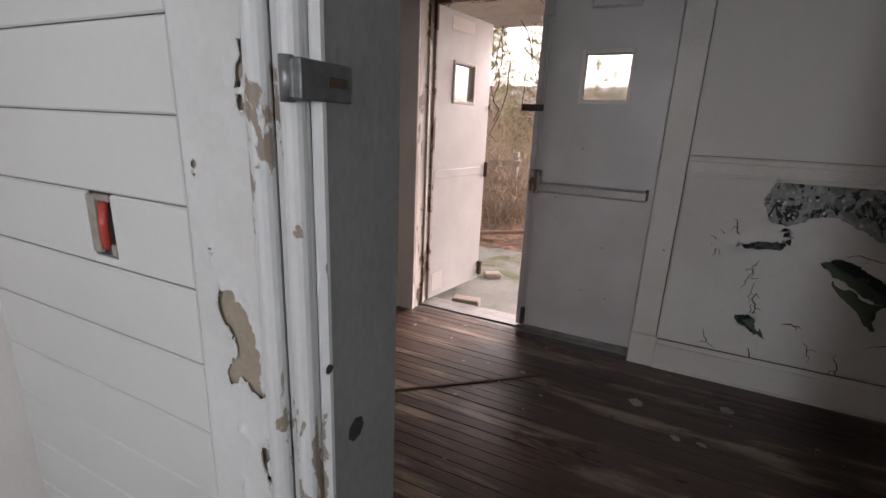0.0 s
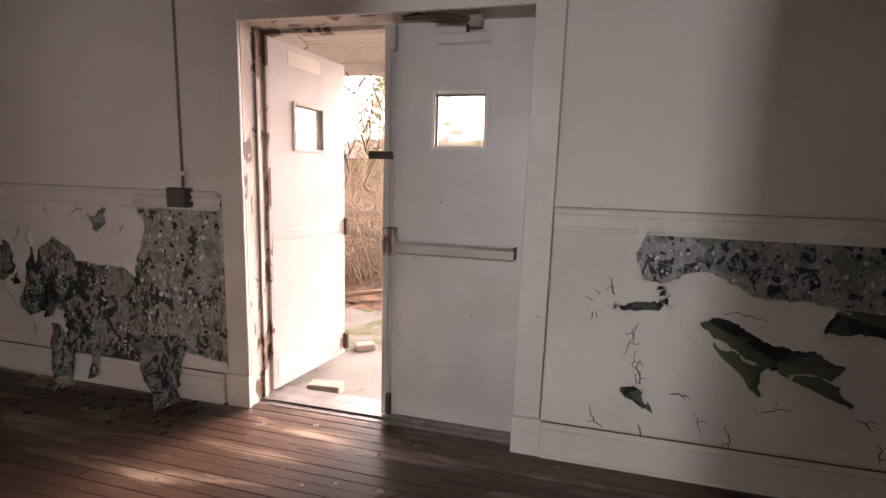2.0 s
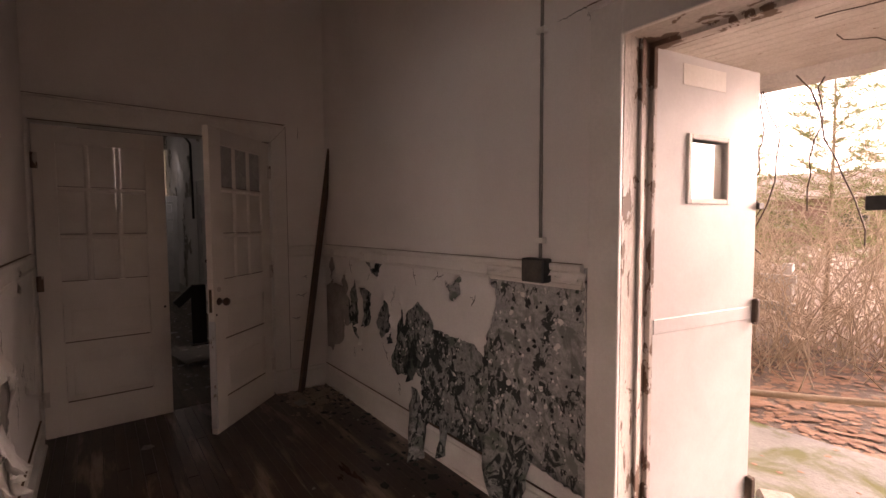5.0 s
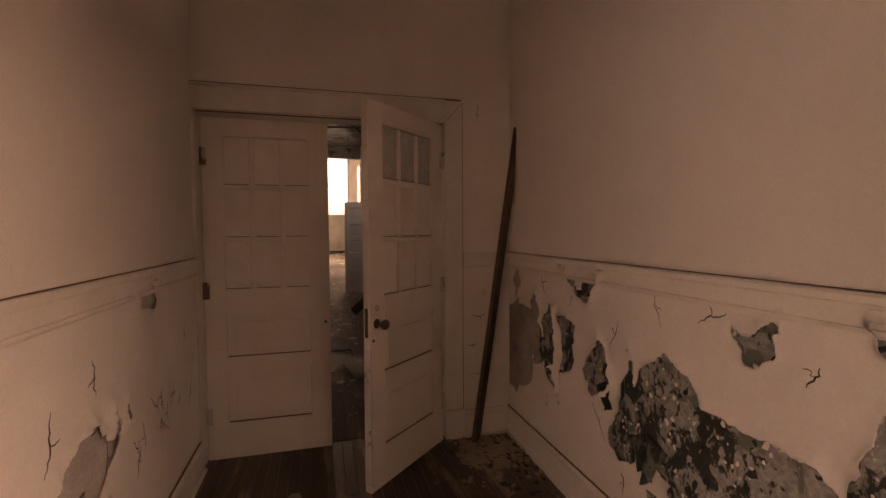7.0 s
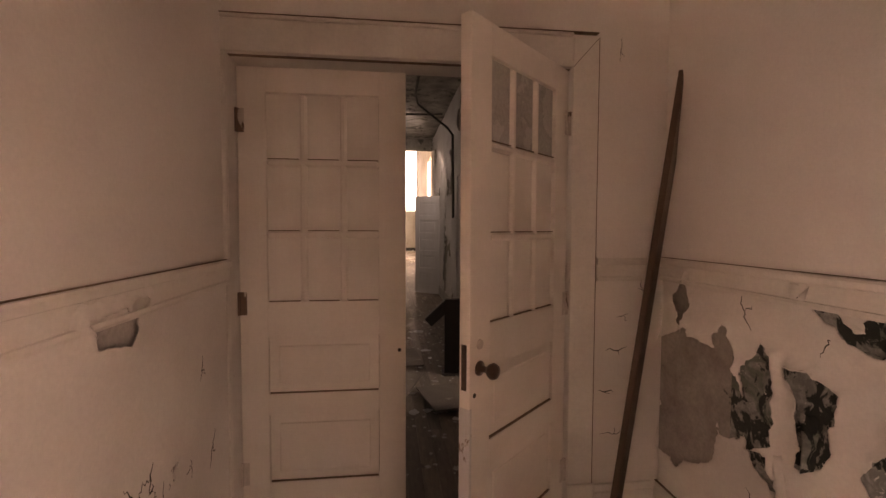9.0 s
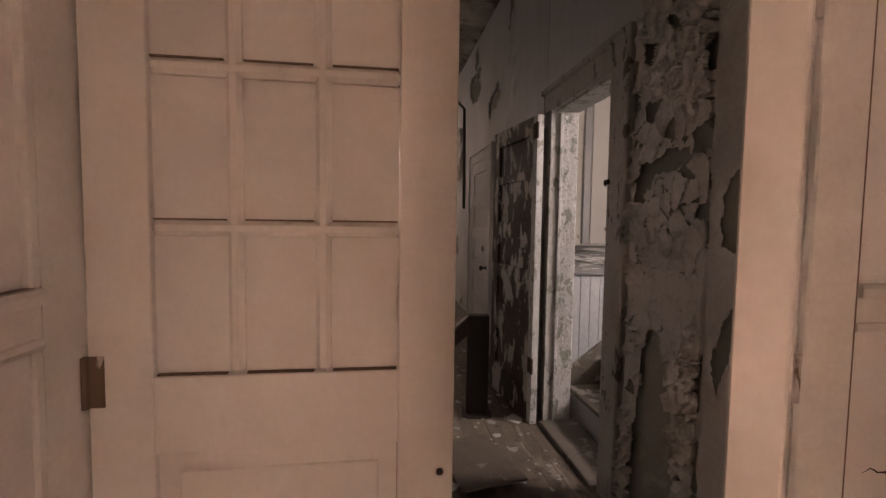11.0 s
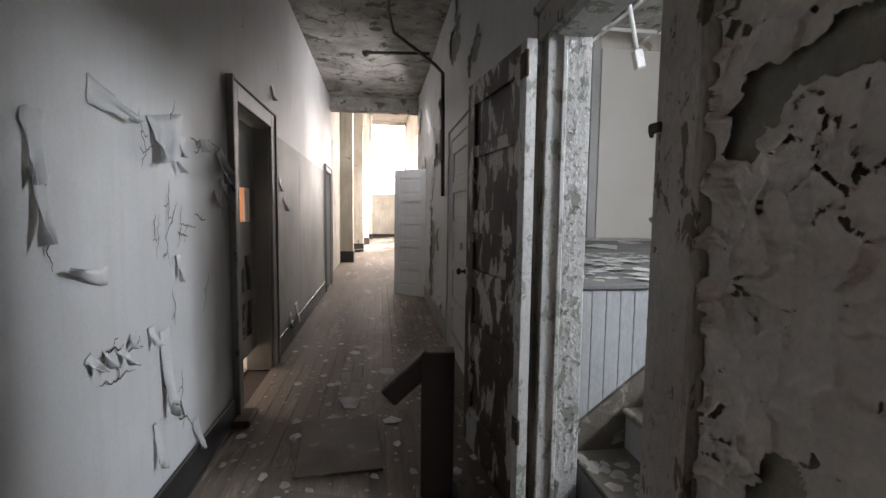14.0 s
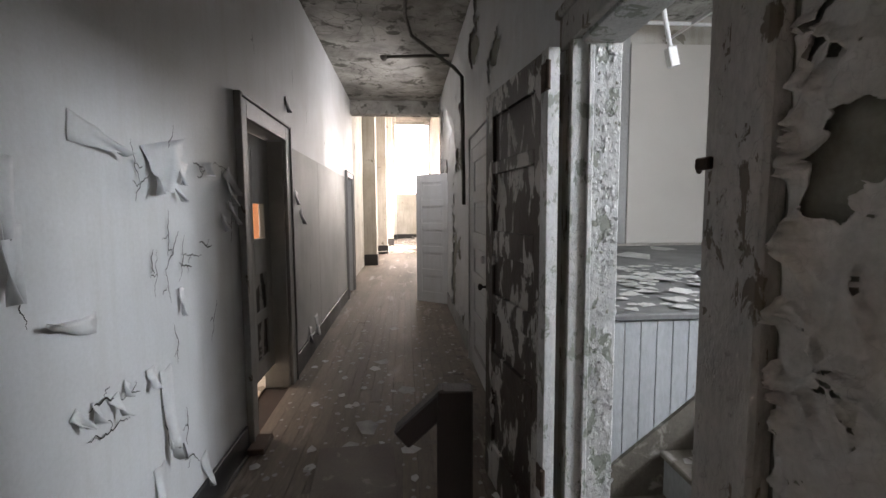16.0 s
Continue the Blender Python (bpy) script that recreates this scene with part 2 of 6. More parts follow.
CASING_FLAKED = surface("flaked_casing_paint", (0.54, 0.52, 0.49), (0.36, 0.335, 0.30), (0.16, 0.13, 0.10), chip=0.585, chip_scale=17, rough=0.6, bump=0.5, stain_scale=3, stretch=(1, 1, 0.4), craze=0.35, craze_scale=40, craze_width=0.03)
CEILING_PAINT = surface("mouldy_ceiling", (0.50, 0.48, 0.44), (0.13, 0.125, 0.11), (0.10, 0.095, 0.08), chip=0.555, chip_scale=4.5, stain_scale=2.2, stain_amount=0.9, rough=0.85, bump=0.4, soft=0.06, craze=0.7, craze_scale=6, craze_width=0.03)
# grey jamb paint, set darker to carry the jamb's shade in its colour
JAMB_SHADED_GREY = surface("shaded_grey_jamb_paint", (0.27, 0.27, 0.265), (0.17, 0.165, 0.155), (0.07, 0.055, 0.045), chip=0.70, chip_scale=9, rough=0.45, bump=0.1, stretch=(1, 1, 0.5), streak=0.4)
BLACK_BASE = surface("black_baseboard_paint", (0.030, 0.030, 0.032), (0.012, 0.012, 0.012), (0.16, 0.15, 0.14), chip=0.70, chip_scale=9, rough=0.4, bump=0.08)
CASING_GREY = surface("grey_casing_paint", (0.40, 0.40, 0.39), (0.25, 0.24, 0.22), (0.10, 0.08, 0.06), chip=0.66, chip_scale=9, rough=0.5, bump=0.1, stretch=(1, 1, 0.5))
BROWN_DOOR = surface("brown_door_with_paint_remnants", (0.060, 0.040, 0.028), (0.028, 0.02, 0.015), (0.46, 0.44, 0.41), chip=0.52, chip_scale=9, rough=0.5, bump=0.25, stain_scale=6, stretch=(1, 1, 0.45), soft=0.03, craze=0.8, craze_scale=26)
FLAKED = surface("flaking_white_jamb", (0.66, 0.66, 0.655), (0.45, 0.455, 0.44), (0.27, 0.285, 0.245), chip=0.565, chip_scale=16, rough=0.5, bump=0.3, stain_scale=4, stretch=(1, 1, 0.6), craze=0.55, craze_scale=52, craze_width=0.05)
BEAD = surface("pale_beadboard_paint", (0.47, 0.49, 0.51), (0.31, 0.32, 0.33), (0.16, 0.13, 0.10), chip=0.70, chip_scale=12, rough=0.5, bump=0.1, stretch=(1, 1, 0.4), streak=0.3)
STEP_WOOD = surface("dirty_step_boards", (0.17, 0.15, 0.125), (0.09, 0.075, 0.06), (0.30, 0.28, 0.25), chip=0.58, chip_scale=8, rough=0.7, bump=0.2, stain_scale=4, soft=0.08)
STAGE_WOOD = surface("grey_stage_boards", (0.20, 0.20, 0.20), (0.12, 0.12, 0.12), rough=0.6, bump=0.15, stain_scale=2.5)
SHEET_WHITE = surface("ivory_wall_sheet", (0.56, 0.53, 0.49), (0.48, 0.45, 0.41), stain_scale=0.8, rough=0.6, bump=0.03, grain_amount=0.04)
FLAKE = surface("fallen_paint_flakes", (0.42, 0.41, 0.385), (0.17, 0.16, 0.145), rough=0.7, bump=0.15, stain_scale=11)
SCRAP = surface("white_plaster_scraps", (0.66, 0.66, 0.64), (0.40, 0.40, 0.38), rough=0.8, bump=0.15, stain_scale=6)
PIPE = surface("grimy_pipe", (0.11, 0.10, 0.085), (0.045, 0.04, 0.035), rough=0.6, bump=0.2, stain_scale=12)
WHITE_PLASTIC = plain("white_conduit", (0.75, 0.75, 0.74), 0.4)
BRICK_STONE = surface("pale_brick", (0.40, 0.35, 0.30), (0.26, 0.22, 0.18), rough=0.9, bump=0.4, stain_scale=12)
CONCRETE = surface("mossy_concrete", (0.22, 0.22, 0.20), (0.14, 0.14, 0.13), (0.075, 0.085, 0.018), chip=0.51, chip_scale=1.5, stain_scale=2.5, rough=0.85, bump=0.3, grain=40, soft=0.1)
LITTER = surface("leaf_litter_ground", (0.14, 0.10, 0.075), (0.08, 0.058, 0.042), (0.19, 0.15, 0.11), chip=0.55, chip_scale=9, stain_scale=4, rough=0.9, bump=0.5, soft=0.1)
LEAF = surface("dead_leaves", (0.30, 0.165, 0.10), (0.15, 0.085, 0.055), rough=0.8, bump=0.1, stain_scale=11, vary=0.0)
TWIG = surface("dry_twigs", (0.46, 0.37, 0.265), (0.27, 0.20, 0.14), rough=0.85, bump=0.2, stain_scale=5)
TWIG_DARK = surface("dark_vine_bark", (0.085, 0.06, 0.045), (0.045, 0.03, 0.025), rough=0.85, bump=0.2, stain_scale=9)
NEEDLES = surface("pine_needles", (0.24, 0.27, 0.10), (0.14, 0.18, 0.07), rough=0.7, bump=0.1, stain_scale=5)
FENCE_PAINT = surface("weathered_fence_paint", (0.66, 0.65, 0.62), (0.42, 0.40, 0.37), rough=0.7, bump=0.15, stain_scale=5)
SOFFIT = surface("peeling_porch_boards", (0.66, 0.62, 0.58), (0.46, 0.40, 0.35), (0.27, 0.20, 0.15), chip=0.66, chip_scale=9, rough=0.65, bump=0.2, stain_scale=3)
JAMB_PAINT = surface("weathered_jamb_paint", (0.68, 0.62, 0.57), (0.46, 0.40, 0.35), (0.15, 0.095, 0.065), chip=0.565, chip_scale=8, rough=0.6, bump=0.3, stain_scale=4, stretch=(1, 1, 0.45))
LEDGE_JOINT_BROWN = plain("brown_ledge_and_joint_lines", (0.20, 0.135, 0.09), 0.9)
CONDUIT_GREY = surface("grimy_grey_conduit", (0.26, 0.245, 0.225), (0.12, 0.11, 0.10), rough=0.6, bump=0.1, stain_scale=7)
RED_BRICK = surface("far_red_brick", (0.30, 0.19, 0.15), (0.21, 0.14, 0.11), rough=0.9, bump=0.1, stain_scale=2)
ROOF = surface("far_roof", (0.36, 0.30, 0.27), (0.27, 0.22, 0.20), rough=0.9, bump=0.1)
# orange that stands in for the glow behind the side room door's pane
ORANGE_BACKING = surface("orange_pane_glow_backing", (0.62, 0.27, 0.12), (0.50, 0.22, 0.10), rough=0.7, bump=0.05)
PLY = surface("dirty_plywood", (0.15, 0.12, 0.095), (0.08, 0.062, 0.05), (0.25, 0.22, 0.19), chip=0.6, chip_scale=7, rough=0.7, bump=0.15, stain_scale=3, soft=0.08)

GLASS = bpy.data.materials.new("dusty_glass")
GLASS.use_nodes = True
GLASS.node_tree.nodes["Principled BSDF"].inputs["Transmission Weight"].default_value = 1.0
GLASS.node_tree.nodes["Principled BSDF"].inputs["Roughness"].default_value = 0.06
GLASS.node_tree.nodes["Principled BSDF"].inputs["Base Color"].default_value = (0.93, 0.95, 0.94, 1)
FROSTED = surface("grimy_frosted_glass", (0.54, 0.53, 0.51), (0.42, 0.41, 0.39), rough=0.25, bump=0.03, stain_scale=6)


# ---- building helpers ----
class Shape:
    """Collects corners and faces of one mesh."""

    def __init__(self, m=None):
        self.v, self.f, self.m = [], [], m or Matrix()

    def add(self, verts, faces):
        n = len(self.v)
        self.v += [tuple(self.m @ Vector(p)) for p in verts]
        self.f += [tuple(i + n for i in f) for f in faces]
        return self

    def box(self, x0, x1, y0, y1, z0, z1, b=0.0):
        if x1 < x0:
            x0, x1 = x1, x0
        if y1 < y0:
            y0, y1 = y1, y0
        b = min(b, (x1 - x0) * 0.4, (y1 - y0) * 0.4, (z1 - z0) * 0.4)
        if b <= 0:
            return self.add([(x, y, z) for x in (x0, x1) for y in (y0, y1) for z in (z0, z1)],
                            [(0, 1, 3, 2), (4, 6, 7, 5), (0, 4, 5, 1), (2, 3, 7, 6), (0, 2, 6, 4), (1, 5, 7, 3)])
        lo, hi, verts, at = (x0, y0, z0), (x1, y1, z1), [], {}
        for c in range(8):
            s = [(c >> a) & 1 for a in range(3)]
            for face in range(3):
                p = [(hi[a] if s[a] else lo[a]) + (0 if a == face else (-b if s[a] else b)) for a in range(3)]
                at[c, face] = len(verts)
                verts.append(p)
        faces = []
        for a in range(3):
            u, w = (a + 1) % 3, (a + 2) % 3
            for s in (0, 1):
                ring = [(s << a), (s << a) | (1 << u), (s << a) | (1 << u) | (1 << w), (s << a) | (1 << w)]
                faces.append([at[c, a] for c in (ring if s else ring[::-1])])
            for s in (0, 1):
                for r in (0, 1):
                    c0 = (s << u) | (r << w)
                    c1 = c0 | (1 << a)
                    q = [at[c0, u], at[c1, u], at[c1, w], at[c0, w]]
                    faces.append(q if s ^ r else q[::-1])
        for c in range(8):
            q = [at[c, 0], at[c, 1], at[c, 2]]
            faces.append(q if bin(c).count("1") % 2 else q[::-1])
        return self.add(verts, faces)

    def tube(self, pts, radii, seg=6, cap=True):
        pts = [Vector(p) for p in pts]
        if isinstance(radii, (int, float)):
            radii = [radii] * len(pts)
        verts, faces = [], []
        for i, p in enumerate(pts):
            d = (pts[min(i + 1, len(pts) - 1)] - pts[max(i - 1, 0)]).normalized()
            a = d.orthogonal().normalized() if i == 0 else (a - d * a.dot(d)).normalized()
            c = d.cross(a)
            verts += [p + radii[i] * (math.cos(2 * math.pi * k / seg) * a + math.sin(2 * math.pi * k / seg) * c) for k in range(seg)]
        for i in range(len(pts) - 1):
            for k in range(seg):
                n = (k + 1) % seg
                faces.append((i * seg + k, i * seg + n, (i + 1) * seg + n, (i + 1) * seg + k))
        if cap:
            faces += [tuple(range(seg))[::-1], tuple(range((len(pts) - 1) * seg, len(pts) * seg))]
        return self.add(verts, faces)

    def lathe(self, p, axis, rings, seg=14):
        """Rings of (distance along the axis, radius)."""
        axis = Vector(axis).normalized()
        return self.tube_rings([Vector(p) + axis * d for d, _ in rings], [r for _, r in rings], axis, seg)

    def tube_rings(self, pts, radii, axis, seg):
        a = axis.orthogonal().normalized()
        c = axis.cross(a)
        verts = [q + r * (math.cos(2 * math.pi * k / seg) * a + math.sin(2 * math.pi * k / seg) * c) for q, r in zip(pts, radii) for k in range(seg)]
        faces = [(i * seg + k, i * seg + (k + 1) % seg, (i + 1) * seg + (k + 1) % seg, (i + 1) * seg + k) for i in range(len(pts) - 1) for k in range(seg)]
        faces += [tuple(range(seg))[::-1], tuple(range((len(pts) - 1) * seg, len(pts) * seg))]
        return self.add(verts, faces)

    def ribbon(self, pts, width, normal):
        normal = Vector(normal)
        verts, faces = [], []
        for i, p in enumerate(pts):
            d = Vector(pts[min(i + 1, len(pts) - 1)]) - Vector(pts[max(i - 1, 0)])
            side = d.cross(normal).normalized() * (width * (0.25 + 0.75 * math.sin(math.pi * (i + 0.4) / len(pts))) / 2)
            verts += [Vector(p) - side, Vector(p) + side]
        faces = [(2 * i, 2 * i + 1, 2 * i + 3, 2 * i + 2) for i in range(len(pts) - 1)]
        return self.add(verts, faces)


def part(name, shape, material, parent=None, label="", smooth=False, tidy=True):
    """Links a shape as one mesh object, under a thing or part if one is given."""
    me = bpy.data.meshes.new(name)
    me.from_pydata(shape.v, [], shape.f)
    if tidy:
        bm = bmesh.new()
        bm.from_mesh(me)
        bmesh.ops.recalc_face_normals(bm, faces=bm.faces)
        bm.to_mesh(me)
        bm.free()
    if smooth:
        me.polygons.foreach_set("use_smooth", [True] * len(me.polygons))
    me.materials.append(material)
    ob = new(name, me)
    if parent:
        ob.parent = parent
    if label:
        ob["label"] = label
    return ob


def thing(name, label, category, m=None, group="", kind=""):
    ob = new(name)
    ob.matrix_basis = m or Matrix()
    return tagged(ob, label, category, group, kind)


def structure(name, shape, material, label, category, smooth=False):
    return tagged(part(name, shape, material, None, "", smooth), label, category, "", "structure")


def piece(name, me, parent, m):
    ob = new(name, me)
    ob.parent = parent
    ob.matrix_basis = m
    return ob


# smooth value noise over arrays
def vnoise(x, y, scale, seed=0):
    table = np.random.RandomState(seed).rand(256, 256)
    x, y = x * scale + 1000.3, y * scale + 1000.7
    i, j = np.floor(x).astype(int), np.floor(y).astype(int)
    fx, fy = x - i, y - j
    fx, fy = fx * fx * (3 - 2 * fx), fy * fy * (3 - 2 * fy)
    g = lambda a, b: table[a % 256, b % 256]
    return (g(i, j) * (1 - fx) + g(i + 1, j) * fx) * (1 - fy) + (g(i, j + 1) * (1 - fx) + g(i + 1, j + 1) * fx) * fy


def fbm(x, y, scale, seed=0, octaves=4):
    total, amp, norm = 0, 1.0, 0.0
    for o in range(octaves):
        total, norm = total + amp * vnoise(x, y, scale * 2.03 ** o, seed + o), norm + amp
        amp *= 0.55
    return total / norm - 0.5


def oval(u, v, cu, cv, ru, rv, turn=0.0):
    a = radians(turn)
    du, dv = u - cu, v - cv
    p, q = du * math.cos(a) + dv * math.sin(a), dv * math.cos(a) - du * math.sin(a)
    return (np.sqrt((p / ru) ** 2 + (q / rv) ** 2) - 1) * min(ru, rv)


def shard(u, v, corners):
    """Distance to the rim of a torn piece with straight sides, less than nought inside it."""
    best, inside = np.full(u.shape, 9.0), np.zeros(u.shape, bool)
    for (au, av), (bu, bv) in zip(corners, corners[1:] + corners[:1]):
        eu, ev = bu - au, bv - av
        k = np.clip(((u - au) * eu + (v - av) * ev) / (eu * eu + ev * ev), 0, 1)
        best = np.minimum(best, np.hypot(u - au - k * eu, v - av - k * ev))
        crosses = (av > v) != (bv > v)
        inside ^= crosses & (u < au + (v - av) * eu / (ev if abs(ev) > 1e-9 else 1e-9))
    return np.where(inside, -best, best)


def slab(u, v, u0, u1, v0, v1):
    return np.maximum(np.abs(u - (u0 + u1) / 2) - (u1 - u0) / 2, np.abs(v - (v0 + v1) / 2) - (v1 - v0) / 2)


def cells(u, v, size, seed):
    """Distance to the border of the nearest cell of a jittered grid, and a number for each cell."""
    rs = np.random.RandomState(seed)
    jit, tag = rs.rand(256, 256, 2), rs.rand(256, 256)
    i, j = np.floor(u / size).astype(int), np.floor(v / size).astype(int)
    best, second, who = np.full(u.shape, 9.0), np.full(u.shape, 9.0), np.zeros(u.shape)
    for a in (-1, 0, 1):
        for b in (-1, 0, 1):
            ii, jj = (i + a) % 256, (j + b) % 256
            d = np.hypot((i + a + jit[ii, jj, 0]) * size - u, (j + b + jit[ii, jj, 1]) * size - v)
            closer = d < best
            second = np.where(closer, best, np.minimum(second, d))
            who = np.where(closer, tag[ii, jj], who)
            best = np.where(closer, d, best)
    return (second - best) / 2, who


def skin(name, u_span, v_span, cell, place, field, material, parent, curl=0.02, curl_reach=0.03, seed=3, thick=0.002, label="", proud=0.003, relief=None, need=1):
    """A coat of paint with ragged holes where the field is below nought; its rims curl off the wall."""
    us, vs = np.arange(u_span[0], u_span[1] + cell * 0.5, cell), np.arange(v_span[0], v_span[1] + cell * 0.5, cell)
    u, v = np.meshgrid(us, vs, indexing="ij")
    f = field(u, v)
    gu, gv = np.gradient(f, cell)
    g2 = np.maximum(gu * gu + gv * gv, 0.05)
    away = np.where(f < 0, np.minimum(-f, cell * 1.6), 0)
    u2, v2 = u + away * gu / g2, v + away * gv / g2
    u2, v2 = np.clip(u2, *u_span), np.clip(v2, *v_span)
    lift = curl * np.exp(-np.maximum(f, 0) / curl_reach) * np.clip(0.5 + 2.2 * fbm(u, v, 9, seed), 0, 1.3)
    depth = proud + lift + 0.004 * (fbm(u, v, 2.2, seed + 9) + 0.5)
    if relief:
        depth = depth + relief(u, v)
    keep = f > 0
    show = keep[:-1, :-1].astype(int) + keep[1:, :-1] + keep[1:, 1:] + keep[:-1, 1:] >= need
    n = len(vs)
    idx = np.arange(u.size).reshape(u.shape)
    quads = np.stack([idx[:-1, :-1], idx[1:, :-1], idx[1:, 1:], idx[:-1, 1:]], -1)[show]
    used = np.unique(quads)
    remap = np.zeros(u.size, int)
    remap[used] = np.arange(len(used))
    pts = place(u2.ravel()[used], v2.ravel()[used], depth.ravel()[used])
    me = bpy.data.meshes.new(name)
    me.from_pydata(np.stack(pts, -1).tolist(), [], remap[quads].tolist())
    me.polygons.foreach_set("use_smooth", [True] * len(me.polygons))
    me.materials.append(material)
    ob = new(name, me)
    ob.parent = parent
    if label:
        ob["label"] = label
    sol = ob.modifiers.new("thickness", "SOLIDIFY")
    sol.thickness, sol.offset = thick, 0
    return ob


def scales(name, parent, place, field, u_span, v_span, count, sizes, material, seed, label, lift=0.5):
    """Scraps of paint that still cling, curling, where the field is below nought."""
    rng = random.Random(seed)
    s, rs = Shape(), np.random.RandomState(seed)
    us, vs = rs.uniform(*u_span, count * 12), rs.uniform(*v_span, count * 12)
    if field is not None:
        bare = field(us, vs) < -0.012
        us, vs = us[bare], vs[bare]
    for u, v in zip(us[:count].tolist(), vs[:count].tolist()):
        size, a, n = rng.uniform(*sizes) * (1 if rng.random() < 0.8 else 1.7), rng.uniform(0, 6.28), rng.choice((5, 6, 7))
        up = rng.uniform(0, 6.28)
        rim = [(a + 6.283 * k / n, size * rng.uniform(0.45, 1.1)) for k in range(n)]
        verts = [place(u, v, 0.004)] + [place(u + r * math.cos(b), v + r * 1.2 * math.sin(b), 0.0025 + size * lift * max(0.0, math.cos(b - up)) * rng.uniform(0.5, 1)) for b, r in rim]
        s.add(verts, [(0, k + 1, (k + 1) % n + 1) for k in range(n)])
    ob = part(name, s, material, parent, label, False, False)
    ob["kind"] = "stuff"
    return ob


def wander(start, heading, length, step, bend, rng):
    """A crooked line on a wall, in wall coordinates."""
    p, out = list(start), [tuple(start)]
    for _ in range(max(2, int(length / step))):
        a = heading + rng.uniform(-bend, bend) * 1.6
        p = [p[0] + step * math.cos(a), p[1] + step * math.sin(a)]
        out.append(tuple(p))
    return out


def cracks(name, parent, starts, place, normal, seed, width=0.005, length=0.16):
    """Cracks in the paint: each a dark crooked gap with a branch."""
    rng = random.Random(seed)
    s = Shape()
    for u, v, turn in starts:
        line = wander((u, v), radians(turn), length * rng.uniform(0.5, 1.3), 0.011, 0.5, rng)
        s.ribbon([place(a, b, 0.0085) for a, b in line], width * rng.uniform(0.6, 1.3), normal)
        a, b = line[len(line) // 2]
        side = wander((a, b), radians(turn + rng.choice((-70, 70))), length * 0.35, 0.012, 0.8, rng)
        s.ribbon([place(c, d, 0.0085) for c, d in side], width * 0.7, normal)
    ob = part(name, s, CRACK, parent, "dark crooked cracks in the paint", tidy=False)
    ob["kind"] = "stuff"
    return ob


def flap(name, parent, place, u, v, wide, high, out, turn, material, seed, label="", sag=0.0):
    """A tongue of paint that has come loose and curls away from the wall; it hangs from its upper edge."""
    rng = random.Random(seed)
    s, n = Shape(), 7
    verts, a = [], radians(turn)
    for j in range(n):
        k = j / (n - 1)
        for i in range(5):
            w = (i / 4 - 0.5) * wide * (1 - 0.92 * k ** 1.3) + (k * k * 0.5 + rng.uniform(-1, 1) * 0.07) * wide
            h = -k * high + rng.uniform(-1, 1) * high * 0.03
            d = 0.006 + out * (k ** 1.7) * (1 + 0.5 * math.cos(i * 1.4 + seed)) - sag * k ** 4
            verts.append(place(u + w * math.cos(a) - h * math.sin(a), v + w * math.sin(a) + h * math.cos(a), d))
    s.add(verts, [(j * 5 + i, j * 5 + i + 1, j * 5 + i + 6, j * 5 + i + 5) for j in range(n - 1) for i in range(4)])
    ob = part(name, s, material, parent, label, True, False)
    sol = ob.modifiers.new("thickness", "SOLIDIFY")
    sol.thickness, sol.offset = 0.0025, 0
    return ob


# ---- plan ----
NY, SY = 2.823, 0.93             # vestibule: inner faces of the north and south walls
WX, WX2 = -4.47, -4.62           # wall with the hall doors, its two faces
EX = 5.2                         # east end of the vestibule
OX0, OX1, OZ = -1.70, -0.235, 2.085   # street doorway
HY0, HY1, HZ = 0.944, 2.373, 2.04     # hall doorway
RAIL, BASE = 1.205, 0.185
HL, HR = 1.0, 2.60               # hall: left and right wall faces
CEIL = 3.40
SDX0, SDX1, SDZ = -6.42, -5.68, 2.05  # stair doorway
STAGE_X, STAGE_Z = -6.63, 1.0

north = lambda u, v, d: (u, NY - d, v)
south = lambda u, v, d: (u, SY + d, v)
west = lambda u, v, d: (WX + d, u, v)
hall_left = lambda u, v, d: (u, HL + d, v)
hall_right = lambda u, v, d: (u, HR - d, v)

# ---- vestibule shell ----
s = Shape()
s.box(-4.9, OX0 - 0.02, NY, 3.12, RAIL, 3.6).box(OX1 + 0.02, EX, NY, 3.12, RAIL, 3.6).box(OX0 - 0.02, OX1 + 0.02, NY, 3.12, OZ + 0.02, 3.6)
wall_north = structure("wall_north", s, PLASTER, "smooth aged white plaster wall above the chair rail", "wall")
s = Shape().box(-2.43, OX0 - 0.02, NY, 3.12, -0.1, RAIL)
part("bare_plaster", s, BARE, wall_north, "mottled grey mouldy bare plaster")
s = Shape().box(-4.04, -2.43, NY, 3.12, -0.1, RAIL)
part("bare_plaster", s, BARE_MID, wall_north, "black and green mouldy bare plaster")
s = Shape().box(-4.9, -4.04, NY, 3.12, -0.1, RAIL)
part("bare_plaster", s, OLD_GREY, wall_north, "smooth brownish grey bare plaster")
s = Shape().box(OX1 + 0.02, EX, NY, 3.12, 0.84, RAIL)
part("bare_plaster", s, BARE, wall_north, "grey white bare plaster with black cracks")
s = Shape().box(OX1 + 0.02, 0.82, NY, 3.12, -0.1, 0.84).box(0.82, EX, NY, 3.12, -0.1, 0.84)
part("bare_plaster", s, BARE_DARK, wall_north, "black and green damp bare plaster")


def torn(u, v, seed, big=0.045, small=0.02):
    """Wall coordinates shaken, so that the rim of a hole runs ragged."""
    return (u + big * fbm(u, v, 9, seed, 4) + small * fbm(u, v, 38, seed + 1, 3), v + big * fbm(u, v, 10, seed + 2, 4) + small * fbm(u, v, 42, seed + 3, 3))


